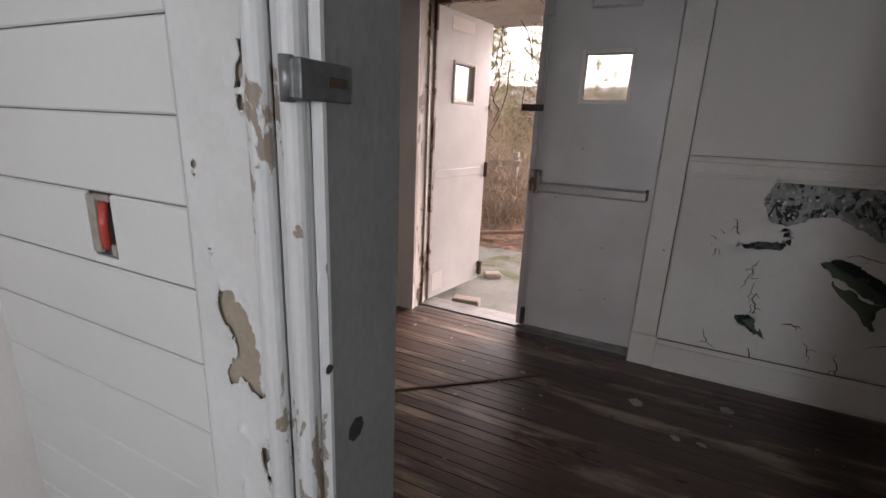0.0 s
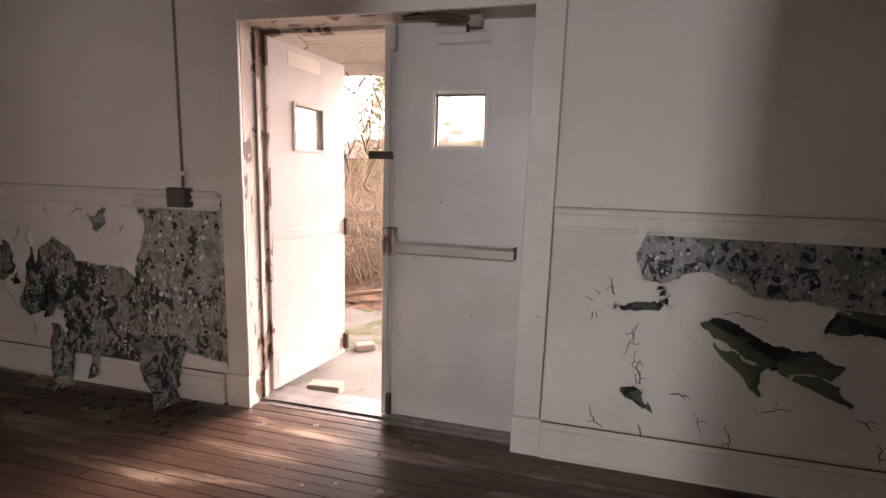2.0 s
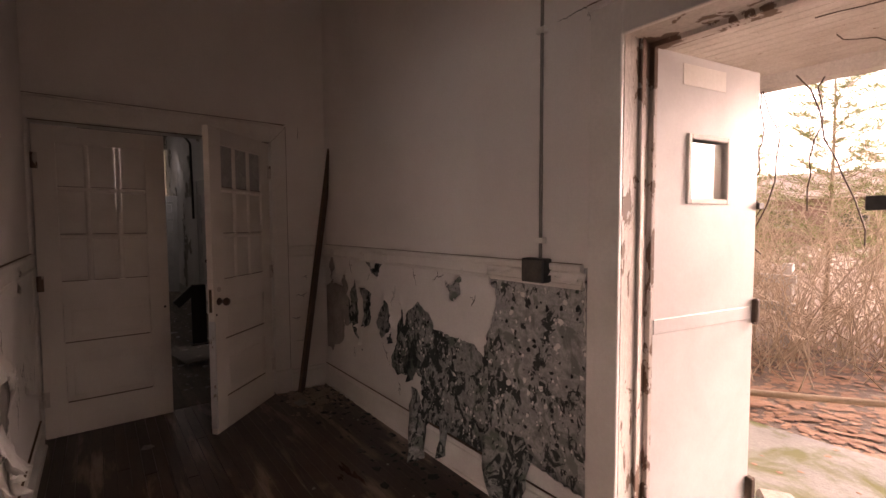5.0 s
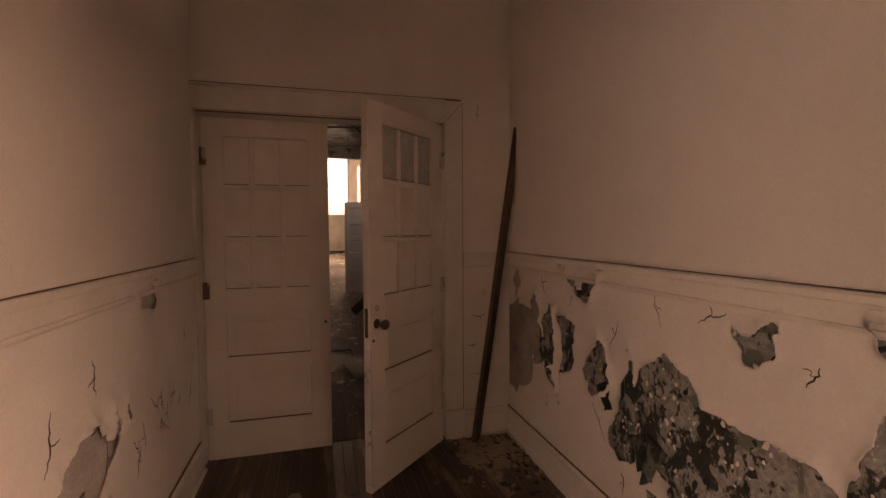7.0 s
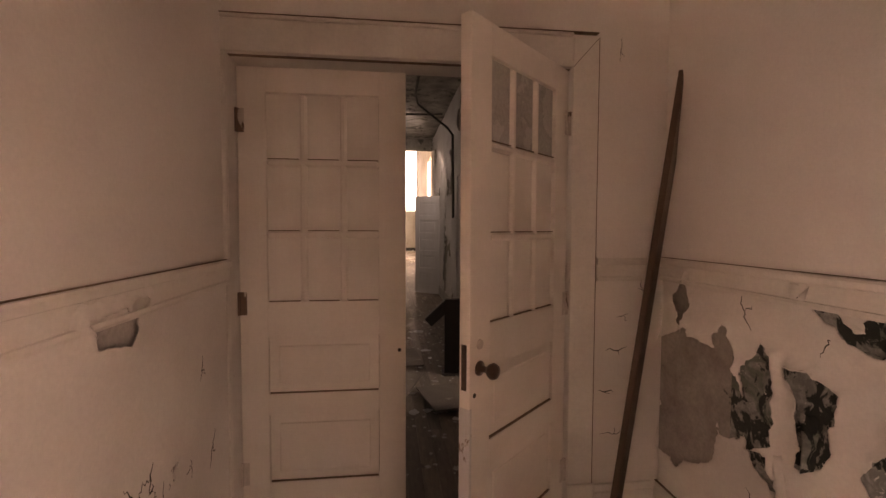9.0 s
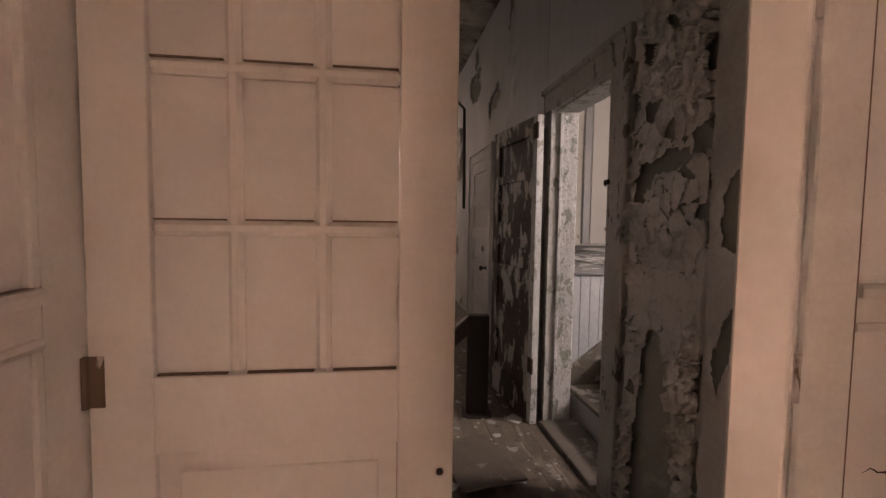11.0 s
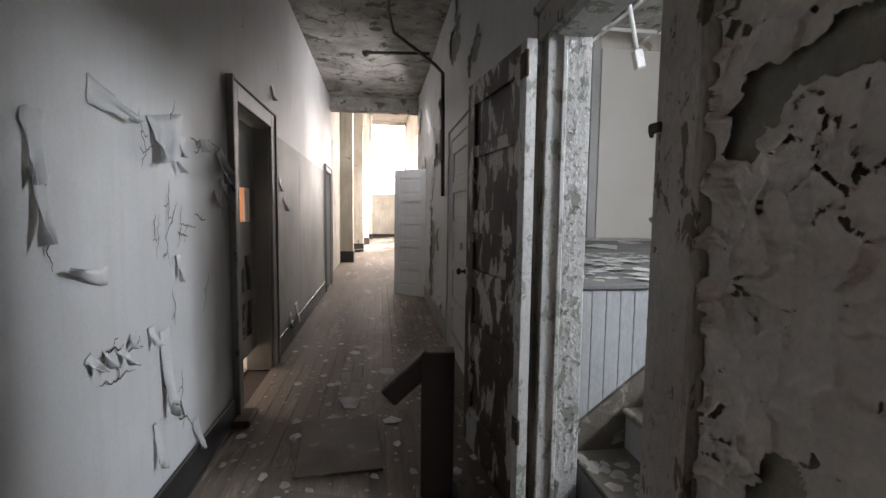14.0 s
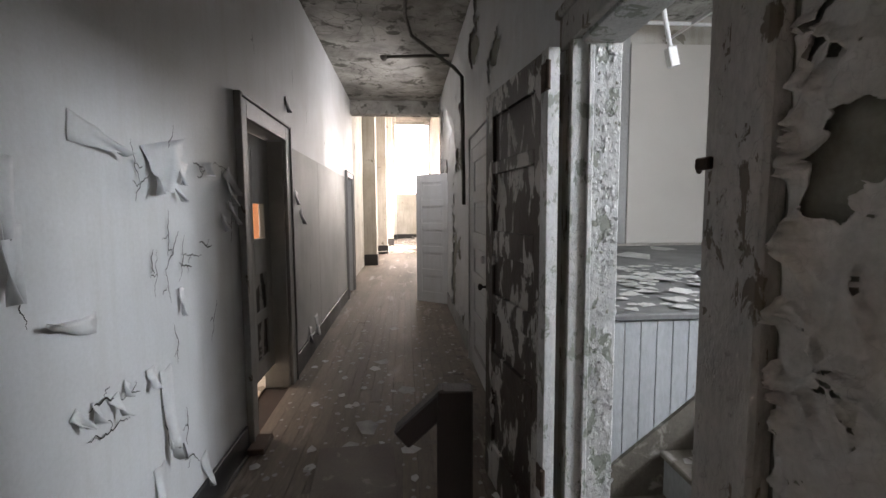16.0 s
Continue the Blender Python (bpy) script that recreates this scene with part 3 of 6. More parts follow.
def union(u, v, shards):
    f = np.full(u.shape, 9.0)
    for corners in shards:
        f = np.minimum(f, shard(u, v, corners))
    return f


PATCH = ((-2.41, 1.16), (-1.84, 1.15), (-1.83, 0.26), (-2.17, 0.30), (-2.42, 0.20), (-2.46, 0.69), (-2.40, 0.86), (-2.35, 1.04))
SPREAD = ((-2.40, 0.17), (-2.45, 0.69), (-2.52, 0.76), (-2.72, 0.76), (-2.88, 0.78), (-2.93, 0.84), (-3.05, 0.92), (-3.16, 0.79), (-3.27, 0.62), (-3.37, 0.48), (-3.29, 0.39), (-3.11, 0.47), (-3.0, 0.46), (-3.0, 0.17))
CORNER = ((-4.46, 0.84), (-4.30, 0.93), (-4.12, 0.90), (-4.06, 0.72), (-4.12, 0.46), (-4.30, 0.33), (-4.46, 0.35))
SHREDS = (((-3.23, 0.90), (-3.20, 0.72), (-3.28, 0.60)), ((-3.44, 0.88), (-3.33, 0.70), (-3.47, 0.60), (-3.57, 0.70)), ((-2.78, 1.06), (-2.70, 1.05), (-2.63, 1.11), (-2.64, 1.0), (-2.70, 0.96)),
          ((-3.78, 1.16), (-3.44, 1.16), (-3.53, 1.03), (-3.62, 1.04)), ((-4.14, 0.94), (-4.06, 1.0), (-3.98, 0.78), (-3.95, 0.62), (-4.08, 0.58)), ((-3.99, 0.86), (-3.90, 0.97), (-3.85, 0.94), (-3.86, 0.64), (-3.96, 0.58)),
          ((-3.78, 0.92), (-3.64, 0.90), (-3.68, 0.68), (-3.76, 0.62)), ((-3.93, 0.60), (-3.87, 0.60), (-3.80, 0.40)), ((-4.36, 1.06), (-4.30, 1.14), (-4.27, 1.04), (-4.33, 0.92)))


def holes_left(u, v):
    u, v = torn(u, v, 301)
    return union(u, v, (PATCH, SPREAD, CORNER) + SHREDS) + 0.016 * fbm(u, v, 26, 22)


BAND = ((0.25, 1.03), (0.28, 1.14), (2.3, 1.15), (2.3, 0.80), (1.20, 0.84), (0.87, 0.87), (0.73, 0.88), (0.60, 0.95), (0.48, 0.975), (0.36, 0.915), (0.28, 0.93))
SAG = ((0.53, 0.745), (0.60, 0.775), (0.71, 0.74), (0.81, 0.68), (0.92, 0.67), (1.01, 0.665), (1.08, 0.62), (1.04, 0.56), (0.85, 0.57), (0.66, 0.64))
TEARS = (((1.0, 0.76), (1.03, 0.85), (1.30, 0.86), (1.34, 0.74), (1.12, 0.77)), ((0.15, 0.795), (0.22, 0.80), (0.39, 0.83), (0.37, 0.785), (0.25, 0.775)), ((0.24, 0.41), (0.31, 0.44), (0.345, 0.41), (0.365, 0.30)),
         ((1.45, 0.66), (1.80, 0.70), (1.95, 0.60), (1.60, 0.52)), ((0.34, 0.90), (0.37, 0.90), (0.405, 0.82), (0.38, 0.82)))


def holes_right(u, v):
    u, v = torn(u, v, 311)
    return union(u, v, (BAND, SAG) + TEARS) + 0.014 * fbm(u, v, 24, 32)


skin("paint_coat", (-4.46, -1.845), (BASE, RAIL - 0.02), 0.009, north, holes_left, SKIN, wall_north, 0.028, 0.025, 5, label="white paint coat peeling off in ragged holes")
skin("paint_coat", (-0.10, EX - 0.02), (BASE, RAIL - 0.02), 0.010, north, holes_right, SKIN, wall_north, 0.030, 0.03, 6, label="white paint coat with torn sagging holes")
scales("clinging_scraps", wall_north, north, holes_left, (-3.35, -1.85), (0.2, 1.15), 260, (0.003, 0.010), SKIN, 401, "scraps of white paint still clinging to bare plaster", 0.7)
scales("clinging_scraps", wall_north, north, holes_left, (-3.35, -1.85), (0.2, 1.15), 200, (0.004, 0.013), BARE_DARK, 402, "blackened curls of mouldy paper", 0.9)
scales("clinging_scraps", wall_north, north, holes_right, (0.27, 2.2), (0.85, 1.15), 130, (0.004, 0.012), BARE_DARK, 403, "blackened curls of mouldy paper", 0.8)
scales("clinging_scraps", wall_north, north, holes_right, (0.27, 2.2), (0.85, 1.15), 130, (0.003, 0.010), SKIN, 404, "scraps of white paint still clinging to bare plaster", 0.7)
cracks("paint_cracks", wall_north, [(0.30, 0.72, -95), (0.32, 0.55, -88), (0.10, 0.86, -30), (0.20, 0.80, 120), (0.55, 0.33, -60), (0.70, 0.30, -80), (0.12, 0.30, -50),
                                   (0.33, 0.27, -90), (0.29, 0.70, -100), (0.30, 0.60, -85), (0.31, 0.50, -92), (0.15, 0.80, 175), (0.13, 0.79, -120), (0.40, 0.84, -70), (0.45, 0.40, 0), (0.80, 0.36, 10), (1.15, 0.40, -30), (1.25, 0.30, -80), (0.62, 0.80, 5), (0.25, 0.93, 95)], north, (0, -1, 0), 4)
cracks("paint_cracks", wall_north, [(-3.95, 1.0, 100), (-3.7, 0.98, 70), (-3.36, 0.84, 80), (-3.50, 0.58, -60), (-3.30, 0.36, -70), (-2.55, 0.95, 60), (-3.1, 1.14, -85), (-3.95, 0.45, -70), (-2.9, 1.05, 20)], north, (0, -1, 0), 5)
cracks("plaster_cracks", wall_north, [(-2.0, 2.22, 8), (-1.6, 2.24, 12), (-1.2, 2.27, 6)], north, (0, -1, 0), 8, 0.004, 0.5)
for i, (u, v, w, h, o, a) in enumerate([(0.71, 0.685, 0.34, 0.16, 0.035, -28), (0.97, 0.615, 0.28, 0.16, 0.04, 3), (1.20, 0.845, 0.50, 0.075, 0.03, -4), (0.315, 0.40, 0.06, 0.10, 0.03, 25)]):
    flap("peeled_flap", wall_north, north, u, v, w, h, o, a, GREEN_BACK, i + 40, "dark green back of a sagging paint flap")
for i, (u, v, w, h, o, a) in enumerate([(-3.20, 0.54, 0.10, 0.12, 0.05, 25), (-3.08, 0.56, 0.11, 0.13, 0.06, -20), (-3.02, 0.36, 0.26, 0.36, 0.14, 0), (-2.34, 0.36, 0.36, 0.35, 0.15, 6),
                                        (-3.42, 0.68, 0.12, 0.12, 0.05, 30), (-2.2, 0.32, 0.14, 0.22, 0.08, 0), (-2.8, 0.30, 0.12, 0.22, 0.07, 0), (-3.73, 0.80, 0.07, 0.15, 0.05, 4)]):
    flap("peeled_flap", wall_north, north, u, v, w, h, o, a, BARE_DARK if i in (0, 1, 4) else BARE_MID, i + 60, "strip of mouldy paper curling down off the wall")
for i, (u, v, w, h, o, a) in enumerate([(-3.84, 0.62, 0.05, 0.14, 0.04, 20), (-3.62, 1.13, 0.10, 0.05, 0.03, 0)]):
    flap("peeled_flap", wall_north, north, u, v, w, h, o, a, SKIN, i + 80, "white curl of loose paint")

s = Shape()
s.box(WX2, WX, 0.73, HY0 - 0.012, -0.1, 3.6).box(WX2, WX, HY1 + 0.012, NY, -0.1, 3.6).box(WX2, WX, HY0 - 0.012, HY1 + 0.012, HZ + 0.012, 3.6)
wall_west = structure("wall_west", s, PLASTER, "aged white plaster wall round the hall doorway", "wall")
cracks("plaster_cracks", wall_west, [(2.55, 0.80, 10), (2.52, 0.62, -10), (2.60, 0.95, 30), (2.53, 0.42, 0), (2.6, 2.18, -88), (2.72, 1.14, -80)], west, (1, 0, 0), 12, 0.004, 0.13)

DX0, DX1, DZ = -0.612, 0.36, 2.05     # washroom doorway
s = Shape()
s.box(WX2, -0.87, 0.615, SY, -0.1, 3.6).box(DX1 + 0.02, EX, 0.615, SY, -0.1, 3.6).box(-0.87, DX1 + 0.02, 0.615, 0.785, DZ + 0.02, 3.6).box(-0.87, DX0 - 0.014, 0.615, 0.785, -0.1, DZ + 0.02)
wall_south = structure("wall_south", s, PLASTER, "aged white plaster wall beside the washroom doorway", "wall")


SOUTH_TEARS = (((-3.60, 1.15), (-3.84, 1.15), (-3.74, 1.05), (-3.63, 1.07)), ((-3.08, 0.74), (-3.22, 0.80), (-3.33, 0.70), (-3.38, 0.79), (-3.36, 0.62), (-3.22, 0.52), (-3.02, 0.50), (-2.92, 0.62)),
               ((-3.83, 0.61), (-3.86, 0.63), (-3.85, 0.53)), ((-3.44, 0.75), (-3.48, 0.77), (-3.46, 0.70)), ((-3.92, 0.66), (-3.98, 0.65), (-3.98, 0.57)), ((-2.40, 0.56), (-2.62, 0.70), (-2.80, 0.55), (-2.62, 0.40)))


def holes_south(u, v):
    u, v = torn(u, v, 321)
    return union(u, v, SOUTH_TEARS) + 0.012 * fbm(u, v, 26, 52)


s = Shape().box(WX, -0.875, SY, SY + 0.0015, BASE, RAIL - 0.02)
part("bare_plaster", s, PALE_SCAR, wall_south, "pale grey bare plaster")
skin("paint_coat", (WX + 0.005, -0.88), (BASE, RAIL - 0.02), 0.011, south, holes_south, SKIN, wall_south, 0.025, 0.03, 7, label="white paint coat with small torn holes")
cracks("paint_cracks", wall_south, [(-3.86, 0.70, -80), (-3.92, 0.62, -80), (-3.6, 0.50, 60), (-3.3, 0.72, 80), (-3.45, 0.40, -60), (-4.1, 0.52, 80), (-4.2, 0.9, -85), (-3.0, 0.75, 110), (-3.86, 0.66, -70), (-3.98, 0.64, -80), (-3.47, 0.76, -100), (-3.62, 0.64, -95), (-3.60, 0.56, -88), (-3.26, 0.98, -95), (-3.34, 0.72, -80), (-3.72, 0.70, -150), (-4.3, 0.6, -70)], south, (0, 1, 0), 14, 0.007)
for i, (u, v, w, h, o) in enumerate([(-3.12, 0.60, 0.14, 0.16, 0.05), (-3.0, 0.52, 0.12, 0.14, 0.06), (-3.2, 0.50, 0.10, 0.12, 0.05), (-2.6, 0.55, 0.16, 0.2, 0.06), (-3.32, 0.52, 0.10, 0.16, 0.05), (-3.42, 0.44, 0.09, 0.12, 0.05), (-3.25, 0.40, 0.12, 0.14, 0.06), (-3.85, 0.58, 0.05, 0.09, 0.04), (-3.05, 0.36, 0.10, 0.13, 0.05)]):
    flap("peeled_flap", wall_south, south, u, v, w, h, o, 10 * i - 15, SKIN, i + 120, "white curl of loose paint")

structure("wall_east", Shape().box(EX, EX + 0.15, 0.615, 3.12, -0.1, 3.6), PLASTER, "plain aged white plaster end wall", "wall")
structure("ceiling_vestibule", Shape().box(WX2, EX + 0.15, 0.615, 3.12, CEIL, CEIL + 0.2), PLASTER, "plain white plaster ceiling of the vestibule", "ceiling")


def moulding(name, runs, label, parent=None, material=TRIM):
    """runs: boxes, one mesh."""
    s = Shape()
    for r in runs:
        s.box(*r, b=0.004)
    return structure(name, s, material, label, "trim")


def profile(name, axis, a0, a1, face, out, outline, label):
    """A moulding of one outline, (depth, height) corners, drawn out along a wall."""
    s, n = Shape(), len(outline)
    put = (lambda a, d, z: (a, face + out * d, z)) if axis == "x" else (lambda a, d, z: (face + out * d, a, z))
    s.add([put(a, d, z) for a in (a0, a1) for d, z in outline], [tuple(range(n)), tuple(range(n, 2 * n))] + [(k, (k + 1) % n, n + (k + 1) % n, n + k) for k in range(n)])
    return structure(name, s, TRIM, label, "trim")


RAIL_OUTLINE = ((0, RAIL - 0.09), (0.016, RAIL - 0.09), (0.019, RAIL - 0.082), (0.017, RAIL - 0.072), (0.012, RAIL - 0.070), (0.012, RAIL - 0.018), (0.024, RAIL - 0.014), (0.026, RAIL + 0.004), (0.022, RAIL + 0.012), (0, RAIL + 0.012))
BASE_OUTLINE = ((0, 0), (0.036, 0), (0.036, 0.012), (0.030, 0.020), (0.022, 0.022), (0.022, BASE - 0.034), (0.016, BASE - 0.028), (0.014, BASE - 0.004), (0.010, BASE), (0, BASE))
for a0, a1 in ((WX + 0.003, -1.865), (-0.10, EX)):
    profile("chair_rail_north", "x", a0, a1, NY, -1, RAIL_OUTLINE, "white painted wooden chair rail")
profile("chair_rail_south", "x", WX + 0.003, -0.875, SY, 1, RAIL_OUTLINE, "white painted wooden chair rail")
profile("chair_rail_west", "y", 2.50, NY - 0.03, WX, 1, RAIL_OUTLINE, "white painted wooden chair rail")
for a0, a1 in ((WX + 0.003, -1.87), (-0.095, EX)):
    profile("baseboard_north", "x", a0, a1, NY, -1, BASE_OUTLINE, "dirty white wooden baseboard")
profile("baseboard_south", "x", WX + 0.003, -0.875, SY, 1, BASE_OUTLINE, "dirty white wooden baseboard")
profile("baseboard_west", "y", 2.505, NY - 0.04, WX, 1, BASE_OUTLINE, "dirty white wooden baseboard")

# casings
moulding("trim_street_door", [(-1.835, OX0, NY - 0.022, NY, 0.20, 2.20), (-1.845, OX0 + 0.002, NY - 0.030, NY, 0.0, 0.20), (OX1, -0.105, NY - 0.022, NY, 0.20, 2.20), (OX1 - 0.002, -0.095, NY - 0.030, NY, 0.0, 0.20),
                              (OX0, OX1, NY - 0.022, NY, OZ - 0.012, 2.20), (-1.845, -0.095, NY - 0.030, NY, 2.20, 2.222)], "white painted casing of the street doorway")
moulding("trim_hall_door", [(WX, WX + 0.022, HY0 - 0.035, HY0, 0.20, HZ), (WX, WX + 0.028, HY0 - 0.012, HY0 + 0.004, 0.0, 0.2), (WX, WX + 0.022, HY1, 2.49, 0.20, HZ + 0.13), (WX, WX + 0.030, HY1 - 0.002, 2.498, 0.0, 0.20),
                            (WX, WX + 0.022, HY0 - 0.035, HY1, HZ, HZ + 0.13), (WX, WX + 0.030, HY0 - 0.04, HY1, HZ + 0.13, HZ + 0.145)], "white painted casing of the hall doorway")
s = Shape()
s.box(OX0 - 0.02, OX0, NY + 0.001, 3.11, 0, OZ).box(OX1, OX1 + 0.02, NY + 0.001, 3.11, 0, OZ).box(OX0, OX1, NY + 0.001, 3.11, OZ, OZ + 0.02)
s.box(OX0, OX0 + 0.014, NY + 0.10, 2.955, 0, OZ, 0.003).box(OX0, OX1, 2.998, 3.05, OZ - 0.02, OZ).box(OX1 - 0.016, OX1, 2.994, 3.05, 0, OZ - 0.02, 0.003)
structure("jamb_street_door", s, JAMB_PAINT, "weathered white door jamb with flaking paint", "trim")
s = Shape().box(OX0, OX1, 2.86, 3.10, -0.02, 0.012, 0.004).box(OX0, OX1, 2.90, 2.99, 0.012, 0.022, 0.004)
structure("threshold_street_door", s, STEEL, "worn metal threshold of the street doorway", "threshold")
s = Shape()
s.box(WX2 - 0.02, WX, HY0 - 0.012, HY0, 0, HZ).box(WX2 - 0.02, WX, HY1, HY1 + 0.012, 0, HZ).box(WX2 - 0.02, WX, HY0, HY1, HZ, HZ + 0.012)
structure("jamb_hall_door", s, TRIM, "white painted jamb of the hall doorway", "trim")


# ---- street doors ----
def street_leaf(label, m, with_bar):
    """Flush steel leaf from its hinge edge along x; the room side looks to -y."""
    d = thing("street_door", label, "door", m, "pair of street doors")
    w, h = 0.705, 2.055
    wx0, wx1, wz0, wz1 = w - 0.485, w - 0.245, 1.475, 1.72
    if not with_bar:
        wx0, wx1 = 0.225, 0.465
    body = Shape()
    for b in ((0.003, wx0, 0, 0.044, 0.014, h), (wx1, w - 0.002, 0, 0.044, 0.014, h), (wx0, wx1, 0, 0.044, 0.014, wz0), (wx0, wx1, 0, 0.044, wz1, h)):
        body.box(*b)
    part("slab", body, DOOR_PAINT, d)
    fr = Shape()
    for b in ((wx0 - 0.022, wx0, -0.012, 0.056, wz0 - 0.022, wz1 + 0.022), (wx1, wx1 + 0.022, -0.012, 0.056, wz0 - 0.022, wz1 + 0.022),
              (wx0, wx1, -0.012, 0.056, wz0 - 0.022, wz0), (wx0, wx1, -0.012, 0.056, wz1, wz1 + 0.022)):
        fr.box(*b, b=0.003)
    part("window_frame", fr, TRIM, d)
    pane = part("pane", Shape().box(wx0, wx1, 0.019, 0.024, wz0, wz1), GLASS, d, "dusty clear glass pane")
    pane.visible_shadow = False
    for z in (0.25, 1.05, 1.85) if not with_bar else ():
        part("hinge", Shape().tube([(-0.006, -0.006, z - 0.055), (-0.006, -0.006, z + 0.055)], 0.008, 8).box(-0.006, 0.0, -0.003, 0.04, z - 0.055, z + 0.055), JAMB_PAINT, d, "rusty steel butt hinge")
    if with_bar:
        part("astragal", Shape().box(w - 0.012, w + 0.022, -0.014, 0.0, 0.014, h, 0.004).box(w - 0.03, w - 0.014, -0.008, 0.0, 0.05, h - 0.02, 0.003), DOOR_PAINT, d, "painted meeting strip with a vertical rod cover")
        bar = part("panic_bar", Shape().box(0.03, w - 0.03, -0.060, -0.012, 0.926, 0.990, 0.012), BAR_PAINT, d, "beige push bar across the door")
        part("end_cap", Shape().box(0.028, 0.045, -0.058, -0.002, 0.935, 0.995, 0.004), DARK_STEEL, bar)
        part("cover_plate", Shape().box(0.045, 0.21, -0.058, -0.05, 0.947, 0.983, 0.003), STEEL, bar, "bright steel cover plate")
        part("latch_case", Shape().box(w - 0.06, w + 0.012, -0.06, -0.001, 0.915, 1.06, 0.008), JAMB_PAINT, bar, "worn rusty latch case")
        part("top_latch", Shape().box(w - 0.045, w - 0.005, -0.045, -0.001, h - 0.13, h - 0.01, 0.006), DOOR_PAINT, d)
        part("hook_strike", Shape().box(w - 0.03, w + 0.10, -0.018, -0.012, 1.405, 1.445, 0.002).box(w + 0.095, w + 0.103, -0.018, 0.02, 1.405, 1.445, 0.002), DARK_STEEL, d, "dark slotted hasp sticking out from the door edge")
        closer = part("door_closer", Shape().box(0.20, 0.46, -0.030, -0.001, h - 0.105, h - 0.055, 0.008), DOOR_PAINT, d, "door closer body under its arm")
        part("closer_arm", Shape().tube([(0.27, -0.06, h - 0.02), (0.42, -0.10, h - 0.005), (0.62, -0.045, h + 0.012)], 0.011, 6).tube([(0.31, -0.02, h - 0.06), (0.31, -0.06, h - 0.02), (0.46, -0.09, h - 0.02)], 0.010, 6), RUST, closer, "dark rusty closer arm")
        part("closer_shoe", Shape().box(0.235, 0.305, -0.075, -0.02, h - 0.045, h + 0.005, 0.010), BRICK_STONE, closer)
        part("lower_bolt", Shape().box(w - 0.035, w - 0.008, -0.03, -0.001, 0.02, 0.14, 0.005), RUST, d)
        for x, z in ((0.42, 1.20), (0.53, 0.77), (0.24, 0.62), (0.55, 0.9), (0.33, 0.33), (0.18, 0.3)):
            part("dent", Shape().lathe((x, 0.0, z), (0, -1, 0), [(0, 0.004), (0.0012, 0.002)], 7), RUST, d)
    else:
        part("strap", Shape().box(0.02, w - 0.02, -0.006, 0.0, 0.925, 0.985, 0.002), DOOR_PAINT, d, "painted flat strap where a bar was")
        part("edge_latch", Shape().box(w - 0.02, w + 0.006, -0.03, -0.002, 0.90, 1.02, 0.006), RUST, d, "rusty latch at the door edge")
        part("edge_catch", Shape().box(w - 0.012, w + 0.03, -0.02, -0.004, 1.435, 1.465, 0.003), DARK_STEEL, d)
        part("foot_bolt", Shape().box(w - 0.03, w + 0.004, -0.035, -0.001, 0.05, 0.17, 0.006), RUST, d)
        part("closer_scar", Shape().box(0.17, 0.45, -0.003, 0.0, h - 0.12, h - 0.035, 0.001), TRIM, d, "patch where a closer was fixed")
        part("rusty_edge", Shape().box(-0.002, 0.020, -0.003, 0.046, 0.014, h, 0.002), JAMB_PAINT, d, "rusty flaking hinge edge")
        part("kick_patch", Shape().box(0.04, 0.17, -0.003, 0, 0.06, 0.20, 0.001), TRIM, d)
    return d


closed = street_leaf("closed white steel street door with panic bar", Matrix(), True)
for ch in closed.children_recursive:
    ch.data.transform(Matrix.Diagonal((-1, 1, 1, 1)))
    ch.data.flip_normals()
closed.matrix_basis = Matrix.Translation((OX1 - 0.002, 2.945, 0.012))
street_leaf("open white steel street door propped by a brick", Matrix.Translation((OX0 + 0.018, 3.0, 0.012)) @ Matrix.Rotation(radians(79), 4, "Z"), False)

# brick that props the door
s = Shape(Matrix.Translation((-1.43, 3.17, -0.035)) @ Matrix.Rotation(radians(8), 4, "Z"))
s.box(-0.105, 0.105, -0.05, 0.05, 0, 0.065, 0.008)
tagged(part("brick", s, BRICK_STONE), "pale worn brick propping the door on the porch", "brick")
s = Shape(Matrix.Translation((-1.50, 3.93, -0.05)) @ Matrix.Rotation(radians(30), 4, "Z"))
s.box(-0.07, 0.09, -0.05, 0.06, 0, 0.06, 0.014)
tagged(part("stone", s, BRICK_STONE), "pale broken stone beside the open door", "stone")


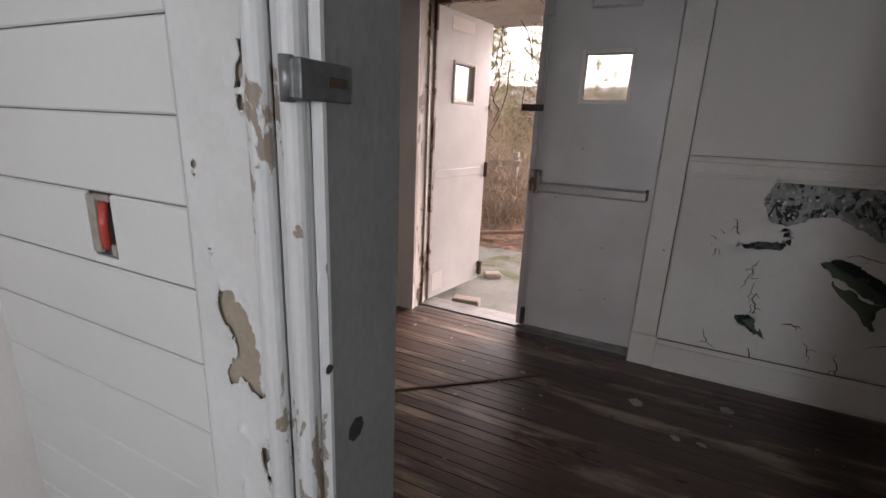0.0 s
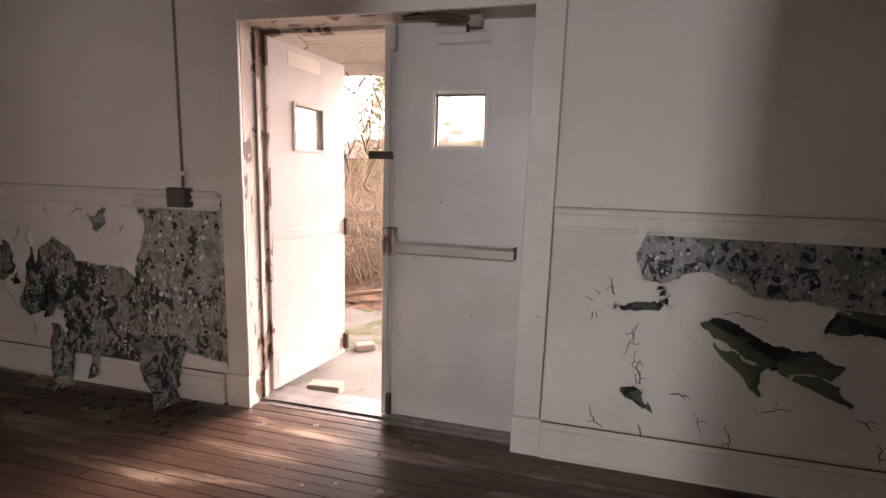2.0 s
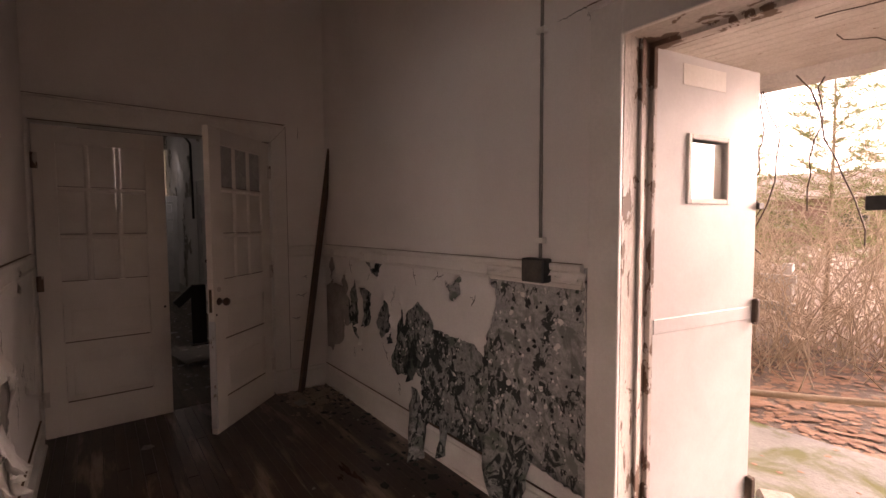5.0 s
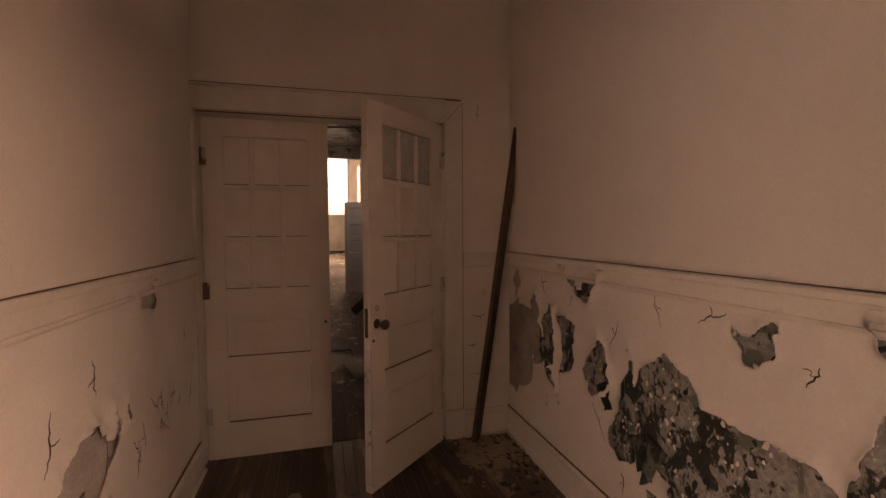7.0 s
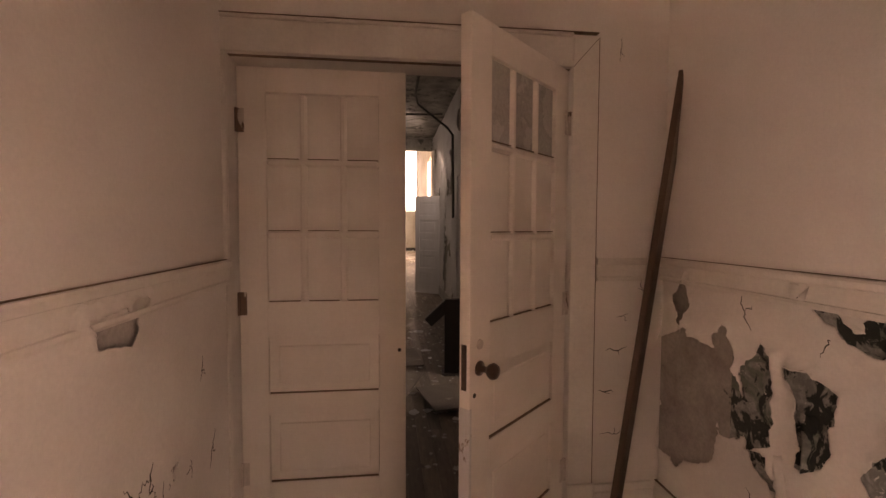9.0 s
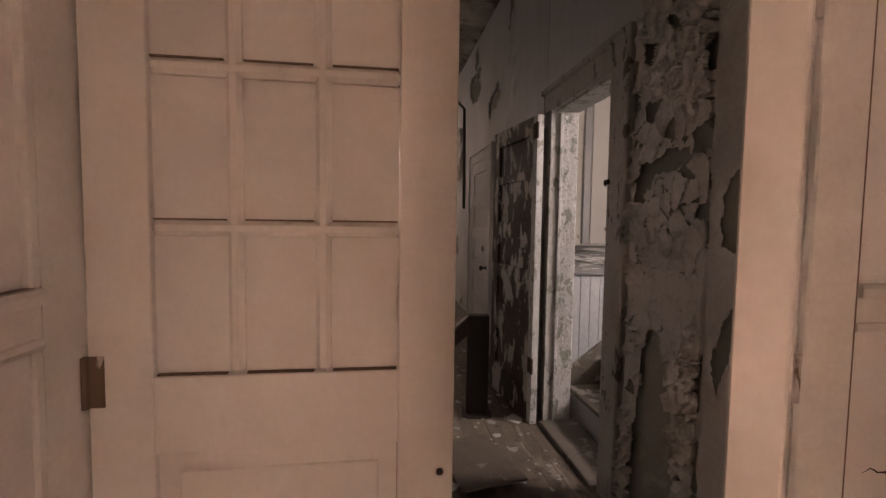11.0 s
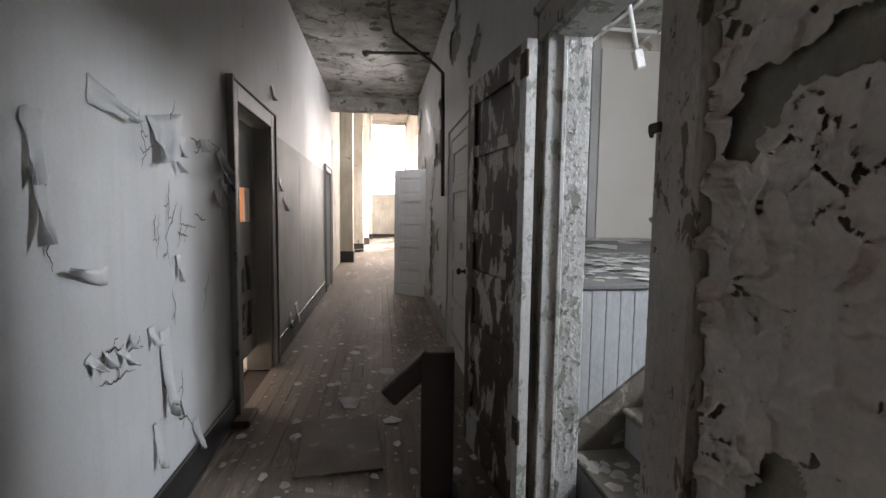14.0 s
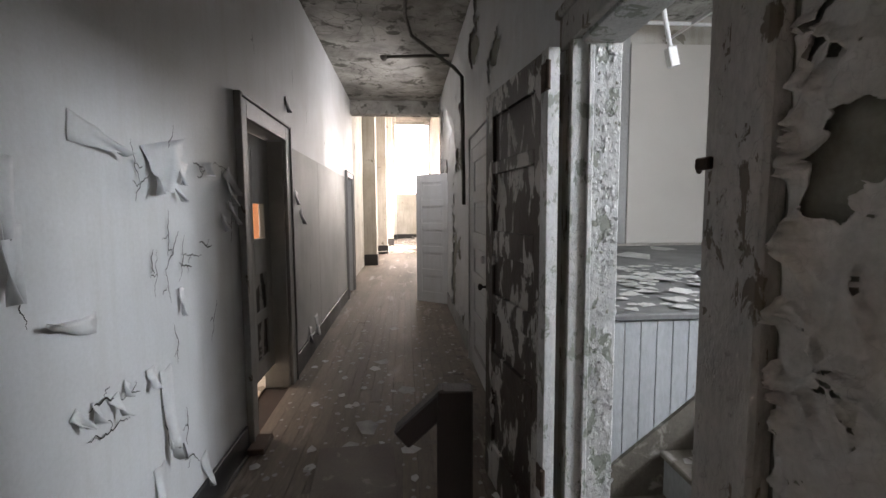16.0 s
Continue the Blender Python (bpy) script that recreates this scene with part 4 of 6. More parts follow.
# ---- hall doors ----
def hall_leaf(label, m, flip, knob):
    """Panel door with nine small lights; from its hinge along x, room side to -y."""
    d = thing("hall_door", label, "door", m, "pair of hall doors")
    w, h, t = 0.712, 2.025, 0.042
    gx0, gx1, gz0, gz1, mun = 0.118, w - 0.118, 1.025, 1.918, 0.030
    cw, ch = (gx1 - gx0 - 2 * mun) / 3, (gz1 - gz0 - 2 * mun) / 3
    f = Shape()
    for b in ((0.003, gx0, 0, t, 0.01, h), (gx1, w, 0, t, 0.01, h), (gx0, gx1, 0, t, gz1, h), (gx0, gx1, 0, t, 0.87, gz0), (gx0, gx1, 0, t, 0.525, 0.62), (gx0, gx1, 0, t, 0.01, 0.225)):
        f.box(*b, b=0.002)
    for i in (1, 2):
        x = gx0 + i * cw + (i - 1) * mun
        f.box(x, x + mun, 0.003, t - 0.004, gz0, gz1, 0.009)
        z = gz0 + i * ch + (i - 1) * mun
        f.box(gx0, gx1, 0.002, t - 0.003, z, z + mun, 0.009)
    part("frame", f, PANEL_PAINT, d)
    for j in range(3):
        for i in range(3):
            x, z = gx0 + i * (cw + mun), gz0 + j * (ch + mun)
            frosted = flip and j == 2
            part("pane", Shape().box(x + 0.001, x + cw - 0.001, 0.017, 0.025, z + 0.001, z + ch - 0.001), FROSTED if frosted else PANE_PAINT, d, "grimy grey glass pane" if frosted else "")
    for z0, z1 in ((0.62, 0.87), (0.225, 0.525)):
        part("panel", Shape().box(gx0 + 0.002, gx1 - 0.002, 0.013, 0.029, z0 + 0.002, z1 - 0.002).box(gx0 + 0.04, gx1 - 0.04, 0.009, 0.033, z0 + 0.04, z1 - 0.04, 0.004), PANEL_PAINT, d)
    for z in (0.27, 1.02, 1.80):
        part("hinge", Shape().tube([(0.0, -0.006, z - 0.05), (0.0, -0.006, z + 0.05)], 0.008, 8).box(0.002, 0.032, -0.003, 0.001, z - 0.05, z + 0.05), JAMB_PAINT, d, "painted butt hinge with worn knuckle")
    # brown strips give the ledges their dirt and paint in their shadow lines
    dirt = Shape()
    for j in range(3):
        for i in range(3):
            x, z = gx0 + i * (cw + mun), gz0 + j * (ch + mun)
            dirt.box(x + 0.004, x + cw - 0.004, 0.006, 0.0165, z, z + 0.0036)
    for z0 in (0.62, 0.225):
        dirt.box(gx0 + 0.004, gx1 - 0.004, 0.004, 0.0125, z0, z0 + 0.005)
    ledge_lines = part("ledge_dirt", dirt, LEDGE_JOINT_BROWN, d, "brown lines of dirt and painted shade on the ledges")
    ledge_lines["kind"] = "stuff"
    part("keyhole", Shape().lathe((w - 0.028, 0.0005, 0.80), (0, -1, 0), [(0, 0.009), (0.001, 0.008)], 10), CRACK, d)
    if knob:
        part("knob", Shape().lathe((w - 0.055, 0, 0.885), (0, -1, 0), [(0, 0.026), (0.006, 0.024), (0.01, 0.011), (0.032, 0.011), (0.04, 0.022), (0.055, 0.028), (0.068, 0.022), (0.072, 0.006)]), BROWN_KNOB, d, "round brown door knob", True)
        part("escutcheon", Shape().lathe((w - 0.055, 0, 0.965), (0, -1, 0), [(0, 0.018), (0.005, 0.016)], 12), JAMB_PAINT, d)
        part("edge_plate", Shape().box(w - 0.001, w + 0.002, 0.012, 0.032, 0.82, 0.97), RUST, d, "rusty lock plate on the door edge")
        part("worn_edge", Shape().box(w - 0.012, w + 0.0012, -0.0012, t, 0.05, 0.76, 0.001), TRIM_CHIPPED, d)
    return d


left_leaf = hall_leaf("closed white panel door with nine painted lights", Matrix(), False, False)
left_leaf.matrix_basis = Matrix.Translation((WX - 0.10, HY0 + 0.003, 0.0)) @ Matrix.Rotation(radians(90), 4, "Z")
right_leaf = hall_leaf("half open white panel door with brown knob", Matrix(), True, True)
for ch in right_leaf.children_recursive:
    ch.data.transform(Matrix.Diagonal((-1, 1, 1, 1)))
    ch.data.flip_normals()
right_leaf.matrix_basis = Matrix.Translation((WX + 0.012, HY1 - 0.015, 0.0)) @ Matrix.Rotation(radians(90 + 43.5), 4, "Z")

# open joints where trim has shrunk from the wall, with shadow gaps as brown strips
s = Shape()
for x0, x1, z in ((WX, -1.87, RAIL + 0.0135), (-0.09, EX, RAIL + 0.0135)):
    s.box(x0, x1, NY - 0.014, NY - 0.001, z, z + 0.0018)
s.box(WX, -0.88, SY + 0.001, SY + 0.014, RAIL + 0.0135, RAIL + 0.0153).box(WX, -0.88, SY + 0.001, SY + 0.016, BASE, BASE + 0.0018)
s.box(-0.096, EX, NY - 0.018, NY - 0.001, BASE, BASE + 0.0022).box(WX, -1.87, NY - 0.018, NY - 0.001, BASE, BASE + 0.0018)
s.box(-0.1035, -0.1015, NY - 0.021, NY - 0.001, 0.2, 2.2).box(-0.096, -0.1, NY - 0.018, NY, 2.2, 3.3)
s.box(WX + 0.001, WX + 0.020, 2.4905, 2.4925, 0.2, 2.17).box(WX + 0.001, WX + 0.02, HY0 - 0.0375, HY0 - 0.0355, 0.2, 2.17)
# strip that paints in the shade above the hall leaf
s.box(WX - 0.03, WX - 0.006, HY0 + 0.004, HY1 - 0.004, HZ - 0.0025, HZ - 0.0005)
s.box(WX + 0.003, WX + 0.0315, HY0 - 0.04, HY1 + 0.11, HZ + 0.1455, HZ + 0.148).box(-1.845, -0.1, NY - 0.029, NY - 0.001, 2.2225, 2.226)
s.tube([(WX + 0.0222, HY1 + 0.002, HZ + 0.002), (WX + 0.0222, 2.488, HZ + 0.128)], 0.0014, 4)
structure("trim_joints", s, LEDGE_JOINT_BROWN, "dark joints along the trim with painted shadow gaps", "joint")

# ---- vestibule things ----
box_thing = thing("junction_box", "grey metal junction box with conduit on the wall", "electrical box")
part("case", Shape().box(-2.146, -2.022, NY - 0.065, NY - 0.004, 1.13, 1.235, 0.005), DARK_STEEL, box_thing)
part("cover", Shape().box(-2.140, -2.028, NY - 0.070, NY - 0.065, 1.136, 1.229, 0.002), PIPE, box_thing)
part("conduit", Shape().tube([(-2.078, NY - 0.016, 1.235), (-2.076, NY - 0.016, 2.2), (-2.070, NY - 0.018, CEIL - 0.01)], 0.0075, 8), CONDUIT_GREY, box_thing, "thin grey conduit running up to the ceiling", True)
for z in (1.30, 2.20, 3.0):
    part("clip", Shape().box(-2.100, -2.055, NY - 0.03, NY, z, z + 0.025, 0.003), TRIM, box_thing)

s = Shape()
lo, hi = Vector((-4.375, 2.545, 0.003)), Vector((-4.392, 2.848, 2.02))
d = (hi - lo).normalized()
m = Matrix.Translation(lo) @ d.to_track_quat("Z", "Y").to_matrix().to_4x4() @ Matrix.Rotation(radians(-55), 4, "Z")
s = Shape(m).box(-0.035, 0.035, -0.014, 0.014, 0.0, (hi - lo).length, 0.004)
plank = tagged(part("plank", s, STICK_WOOD), "long dark wooden plank leaning in the corner", "plank")

# long splinter and scraps on the floor
s = Shape().tube([(-0.64, 2.37, 0.014), (-1.05, 2.02, 0.012), (-1.38, 1.75, 0.014)], [0.006, 0.009, 0.005], 5)
tagged(part("wood_splinter", s, STICK_WOOD), "long thin wood splinter lying on the floor", "splinter")
rng = random.Random(5)


def flake_mesh(shape, x, y, z, size, rng, curl=0.22):
    """A bent scrap of paint or paper."""
    a = rng.uniform(0, 6.28)
    n = 5
    rim = [(math.cos(a + k * 6.283 / n) * size * rng.uniform(0.5, 1.1), math.sin(a + k * 6.283 / n) * size * rng.uniform(0.35, 1.0)) for k in range(n)]
    verts = [(x, y, z + 0.003 + size * 0.06)] + [(x + p, y + q, z + 0.002 + size * curl * rng.random() * rng.random()) for p, q in rim]
    shape.add(verts, [(0, k + 1, (k + 1) % n + 1) for k in range(n)])


def scatter(name, label, material, count, area, z, sizes, seed, parent=None):
    rng = random.Random(seed)
    s = Shape()
    for _ in range(count):
        x, y = area(rng)
        flake_mesh(s, x, y, z, rng.uniform(*sizes) * (1 if rng.random() < 0.85 else 1.8), rng)
    ob = part(name, s, material, parent, "", False, False)
    return tagged(ob, label, "debris", "", "stuff")


scatter("floor_flakes", "small white paint flakes scattered on the floor", FLAKE, 46, lambda r: (r.uniform(-4.3, 2.2), 2.75 - abs(r.gauss(0, 0.40))), 0.012, (0.004, 0.016), 71)
scatter("floor_flakes", "dark crumbs of plaster along the walls", BARE_DARK, 160, lambda r: (r.uniform(-4.4, -1.9), 2.78 - abs(r.gauss(0, 0.16))), 0.012, (0.008, 0.03), 72)
scatter("floor_flakes", "pale plaster crumbs in the corner", TAN_UNDERCOAT, 260, lambda r: (max(-4.43, r.gauss(-4.18, 0.15)), min(2.78, r.gauss(2.58, 0.12))), 0.012, (0.008, 0.034), 73)
scatter("floor_flakes", "grey floor grit and crumbs", PLY, 220, lambda r: (r.uniform(-3.6, 1.2), r.uniform(1.0, 2.75)), 0.012, (0.004, 0.011), 74)
for i, (x, y, r) in enumerate(((-4.04, 1.46, 0.05), (-0.15, 2.35, 0.045), (0.25, 2.5, 0.04), (0.12, 2.15, 0.035), (-4.15, 2.45, 0.11))):
    s = Shape()
    flake_mesh(s, x, y, 0.012, r, random.Random(90 + i), 0.2)
    tagged(part("paint_scrap", s, FLAKE, None, "", False, False), "white scrap of fallen paint on the floor", "paint scrap", "fallen paint scraps")

# ---- porch and outdoors ----
s = Shape().box(-5.2, 2.6, 3.10, 4.95, -0.30, -0.035, 0.01)
structure("porch_floor", s, CONCRETE, "mossy worn concrete porch floor", "porch floor")
s = Shape().box(-400, 400, 4.94, 500, -0.6, -0.06)
structure("ground", s, LITTER, "brown leaf litter ground behind the porch", "ground")
scatter("leaf_litter", "thick carpet of dead brown leaves", LEAF, 5200, lambda r: (r.uniform(-5.5, 2.0), 4.75 + abs(r.gauss(0, 1.5))), -0.055, (0.02, 0.055), 81)
scatter("leaf_litter", "few dead leaves blown onto the porch", LEAF, 40, lambda r: (r.uniform(-2.6, 0.2), r.uniform(3.9, 4.9)), -0.034, (0.015, 0.035), 82)
s = Shape()
for i in range(24):
    s.box(-5.2, 2.6, 3.125 + i * 0.1, 3.125 + i * 0.1 + 0.094, 2.52, 2.55, 0.003)
s.box(-5.3, 2.7, 3.12, 5.55, 2.55, 2.75)
structure("porch_ceiling", s, SOFFIT, "peeling white board ceiling of the porch", "ceiling")
structure("porch_beam", Shape().box(-5.3, 2.7, 5.42, 5.56, 2.42, 2.56, 0.006), SOFFIT, "peeling white beam at the porch edge", "beam")
for x in (-5.1, 2.4):
    structure("porch_post", Shape().box(x - 0.07, x + 0.07, 5.42, 5.55, -0.06, 2.42, 0.008), SOFFIT, "white wooden porch post", "post")
structure("wall_outer", Shape().box(EX, 7.0, 3.05, 3.12, -0.3, 3.6), SOFFIT, "white outer wall of the building", "wall")

rng = random.Random(33)


def twig(s, p, a, lean, length, r, rng, bend=0.25, seg=3, steps=6):
    p = Vector(p)
    d = Vector((math.cos(a) * lean, math.sin(a) * lean, 1)).normalized()
    pts, radii = [p.copy()], [r]
    for k in range(steps):
        d = (d + Vector((rng.uniform(-bend, bend), rng.uniform(-bend, bend), rng.uniform(-bend, bend * 0.5)))).normalized()
        p = p + d * length / steps
        pts.append(p.copy())
        radii.append(r * (1 - 0.8 * (k + 1) / steps))
    s.tube(pts, radii, seg, False)
    return pts


for i in range(26):
    x, y = (rng.uniform(-5.5, 1.6), rng.uniform(6.0, 9.5)) if i < 16 else (rng.uniform(-4.6, -1.6), rng.uniform(6.0, 8.6))
    s = Shape()
    for _ in range(55):
        pts = twig(s, (x + rng.gauss(0, 0.4), y + rng.gauss(0, 0.4), -0.07), rng.uniform(0, 6.28), rng.uniform(0.1, 0.9), rng.uniform(0.7, 2.1) * (1.0 if i < 16 else 1.6), rng.uniform(0.003, 0.008), rng)
        for q in pts[2:5]:
            twig(s, q, rng.uniform(0, 6.28), 1.2, rng.uniform(0.2, 0.6), 0.003, rng, 0.35, 3, 4)
    tagged(part("bare_shrub", s, TWIG, None, "", False, False), "bare tangled shrub of dry twigs", "shrub", "bare shrubs behind the porch")
s = Shape()
for k in range(9):
    x = rng.uniform(-2.4, -1.7)
    y = rng.uniform(5.1, 5.7)
    p, pts = Vector((x, y, 2.42)), []
    for j in range(9):
        pts.append(p.copy())
        p = p + Vector((rng.uniform(-0.09, 0.09), rng.uniform(-0.08, 0.08), -rng.uniform(0.08, 0.2)))
    s.tube(pts, 0.006, 4, False)
tagged(part("hanging_vine", s, TWIG_DARK, None, "", False, False), "dark dry vine hanging from the porch edge", "vine")
s = Shape()
for k in range(14):
    p, pts = Vector((rng.uniform(-2.6, 0.6), rng.uniform(3.3, 5.2), 2.506)), []
    a = rng.uniform(0, 6.28)
    for j in range(9):
        pts.append(p.copy())
        a += rng.uniform(-0.6, 0.6)
        p = p + Vector((math.cos(a) * 0.10, math.sin(a) * 0.10, rng.uniform(-0.012, 0.010)))
        p.z = min(p.z, 2.512)
    s.tube(pts, 0.0035, 4, False)
tagged(part("creeper", s, TWIG_DARK, None, "", False, False), "thin dry creeper clinging under the porch ceiling", "vine")
s = Shape().tube([(-3.4, 5.35, 0.0), (-2.3, 5.25, 0.02), (-1.4, 5.6, 0.10), (-0.4, 5.9, 0.25)], [0.02, 0.028, 0.024, 0.012], 7)
tagged(part("fallen_branch", s, TWIG, None, "", True), "fallen bare branch lying on the leaves", "branch")

fence = thing("fence", "weathered white wooden rail fence among shrubs", "fence")
for z in (0.42, 0.74):
    part("rail", Shape().box(-9.0, -2.35, 7.46, 7.50, z - 0.05, z + 0.05, 0.006), FENCE_PAINT, fence)
for x in (-8.6, -6.5, -4.4, -2.45):
    part("post", Shape().box(x - 0.05, x + 0.05, 7.50, 7.60, -0.08, 0.92, 0.008), FENCE_PAINT, fence)


def pine(x, y, high, seed):
    rng = random.Random(seed)
    t = thing("pine_tree", "young yellowish green pine behind the porch", "tree", None, "pines behind the porch")
    part("trunk", Shape().tube([(x, y, -0.1), (x + 0.03, y, high * 0.5), (x, y + 0.03, high)], [0.035, 0.022, 0.008], 8), TWIG, t, "", True)
    s, c = Shape(), Shape()
    for k in range(110):
        z = 0.5 + (high - 0.5) * k / 110
        reach = (high - z) * 0.27 + 0.12
        a = k * 2.4 + rng.uniform(-0.4, 0.4)
        e = Vector((x + math.cos(a) * reach, y + math.sin(a) * reach, z + reach * 0.25))
        b = Vector((x, y, z))
        s.tube([b, (b + e) / 2 + Vector((0, 0, -0.05)), e], [0.012, 0.008, 0.004], 4, False)
        for _ in range(90):
            q = b.lerp(e, rng.uniform(0.3, 1.05))
            d = Vector((rng.uniform(-1, 1), rng.uniform(-1, 1), rng.uniform(-0.4, 0.9))).normalized()
            n = d.orthogonal().normalized() * 0.005
            c.add([q - n, q + n, q + d * rng.uniform(0.12, 0.26)], [(0, 1, 2)])
    part("branchwork", s, TWIG, t)
    part("crown", c, NEEDLES, t, "thin tufts of yellow green needles", False, False)


pine(-2.55, 9.6, 4.6, 3)
pine(-1.9, 11.4, 5.0, 4)
pine(-4.9, 13.0, 4.4, 5)


def bare_tree(x, y, high, seed):
    rng = random.Random(seed)
    t = thing("bare_tree", "bare grey winter tree in the distance", "tree", None, "bare trees")
    tr = Shape()
    pts = twig(tr, (x, y, -0.1), 0, 0.05, high, 0.05, rng, 0.10, 7, 8)
    part("trunk", tr, TWIG_DARK, t, "", True, False)
    s = Shape()
    for q in pts[2:]:
        for _ in range(5):
            sub = twig(s, q, rng.uniform(0, 6.28), 1.1, rng.uniform(0.8, 2.0), 0.03, rng, 0.25, 4, 6)
            for p in sub[1:]:
                for _ in range(3):
                    twig(s, p, rng.uniform(0, 6.28), 1.0, rng.uniform(0.3, 0.9), 0.008, rng, 0.3, 3, 4)
    part("branchwork", s, TWIG_DARK, t, "", False, False)


bare_tree(-7.5, 19, 6.5, 7)
bare_tree(-3.2, 24, 7.0, 8)
bare_tree(1.5, 22, 6.0, 9)

house = thing("far_house", "long low red brick house beyond the shrubs", "house")
part("wall", Shape().box(-22, 16, 40, 50, -0.06, 3.0), RED_BRICK, house)
part("roof", Shape().add([(-22.6, 39.4, 3.0), (16.6, 39.4, 3.0), (16.6, 50.6, 3.0), (-22.6, 50.6, 3.0), (-20, 45, 5.2), (14, 45, 5.2)], [(0, 1, 5, 4), (1, 2, 5), (2, 3, 4, 5), (3, 0, 4), (0, 3, 2, 1)]), ROOF, house)
for i in range(9):
    w = part("window", Shape().box(-20.5 + i * 4, -19.0 + i * 4, 39.93, 39.99, 1.0, 2.3, 0.01), FENCE_PAINT, house)
    part("pane", Shape().box(-20.4 + i * 4, -19.1 + i * 4, 39.90, 39.925, 1.1, 2.2), DARK_STEEL, w)

# ---- washroom behind the first doorway ----
s = Shape().box(-1.615, -1.60, -2.6, 0.60, 0, 3.2).box(-1.75, -1.615, -2.75, 0.62, -0.1, 3.4)
structure("wall_washroom_west", s, PLASTER, "white wall of the washroom", "wall")
# the opening here is made up to go with the side lamp
s = Shape().box(2.45, 2.6, -2.75, -2.1, -0.1, 3.4).box(2.45, 2.6, -0.8, 0.615, -0.1, 3.4).box(2.45, 2.6, -2.1, -0.8, -0.1, 1.3).box(2.45, 2.6, -2.1, -0.8, 1.9, 3.4)
structure("wall_washroom_east", s, PLASTER, "white wall of the washroom with an assumed window opening", "wall")
s = Shape().box(-2.05, -1.0, -2.80, -2.65, -0.1, 3.4).box(0.3, 2.6, -2.80, -2.65, -0.1, 3.4).box(-1.0, 0.3, -2.80, -2.65, -0.1, 1.4).box(-1.0, 0.3, -2.80, -2.65, 2.2, 3.4)
structure("wall_washroom_south", s, PLASTER, "white wall of the washroom with an assumed window opening", "wall")
structure("ceiling_washroom", Shape().box(-2.05, 2.6, -2.8, 0.615, 3.0, 3.1), PLASTER, "plain white washroom ceiling", "ceiling")
structure("floor_washroom", Shape().box(-2.05, 2.6, -2.8, 0.93, -0.12, 0.0), CONCRETE, "plain grey washroom floor", "floor")

tiles = thing("wall_tiles", "glossy white glazed tile courses with thin dirty joints", "tile wall", None, "", "structure")
part("grout_bed", Shape().box(-1.60, -0.872, 0.590, 0.614, 0.0, 2.34).box(DX1 + 0.32, 2.45, 0.590, 0.614, 0, 2.34), GROUT, tiles)
course = 0.1383
SWX0, SWX1, SWZ0, SWZ1 = -1.150, -1.077, 1.056, 1.174
for k in range(17):
    z0, z1 = 1.313 + (k - 9) * course + 0.0012, 1.313 + (k - 8) * course - 0.0012
    z0 = max(z0, 0.001)
    runs = [(-1.60, -0.870)] if z1 < SWZ0 or z0 > SWZ1 else [(-1.60, SWX0), (SWX1, -0.870)]
    for x0, x1 in runs:
        part("tile", Shape().box(x0, x1, 0.581, 0.592, z0, z1, 0.0035), TILE, tiles)
    part("tile", Shape().box(DX1 + 0.325, 2.44, 0.581, 0.592, z0, z1, 0.0035), TILE, tiles)
part("tile", Shape().box(SWX0 + 0.001, SWX1 - 0.001, 0.581, 0.592, 1.039, 1.055, 0.002), TILE, tiles)
sw = thing("switch_box", "broken open switch box with red wire in tiled wall", "switch box")
part("back", Shape().box(SWX0, SWX1, 0.5893, 0.5897, SWZ0, SWZ1), DARK_STEEL, sw)
part("bracket", Shape().box(SWX0 + 0.003, SWX0 + 0.026, 0.579, 0.589, SWZ0 + 0.005, SWZ1 - 0.005, 0.002).box(SWX1 - 0.016, SWX1 - 0.003, 0.581, 0.589, SWZ0 + 0.003, SWZ0 + 0.025, 0.002).box(SWX0 + 0.016, SWX1 - 0.008, 0.583, 0.589, SWZ1 - 0.016, SWZ1 - 0.003, 0.002), BRICK_STONE, sw, "crumbling pale bracket")
part("wire", Shape().tube([(SWX1 - 0.022, 0.583, SWZ1 - 0.016), (SWX1 - 0.020, 0.577, 1.12), (SWX1 - 0.022, 0.579, SWZ0 + 0.018)], 0.008, 8), RED_WIRE, sw, "bright red wire", True)

s = Shape()
s.box(-0.868, -0.71, 0.583, 0.6145, 0.0, 2.22, 0.006)
s.box(DX1 + 0.10, DX1 + 0.315, 0.583, 0.6145, 0.0, 2.22, 0.006).box(-0.868, DX1 + 0.315, 0.584, 0.6145, DZ + 0.10, 2.225, 0.006)
casing = structure("trim_washroom_casing", s, TAN_UNDERCOAT, "white door casing with large flaked paint patches", "trim")
washroom = lambda u, v, d: (u, 0.583 - d, v)
FLAKE_SCARS = (((-0.805, 1.075), (-0.761, 1.06), (-0.735, 1.03), (-0.72, 0.95), (-0.715, 0.885), (-0.764, 0.905), (-0.80, 0.87), (-0.818, 0.93), (-0.80, 0.985), (-0.822, 1.03)), ((-0.72, 1.42), (-0.713, 1.35), (-0.72, 1.305), (-0.74, 1.33), (-0.732, 1.38)),
               ((-0.785, 0.805), (-0.770, 0.80), (-0.776, 0.765)), ((-0.840, 1.28), (-0.83, 1.275), (-0.836, 1.24)), ((-0.825, 1.12), (-0.815, 1.125), (-0.822, 1.09)), ((-0.79, 0.70), (-0.775, 0.66), (-0.80, 0.62)), ((-0.735, 0.80), (-0.712, 0.84), (-0.712, 0.60), (-0.724, 0.66)),
               ((-0.762, 1.40), (-0.756, 1.39), (-0.760, 1.36)), ((-0.83, 0.48), (-0.79, 0.52), (-0.77, 0.40), (-0.81, 0.36)))


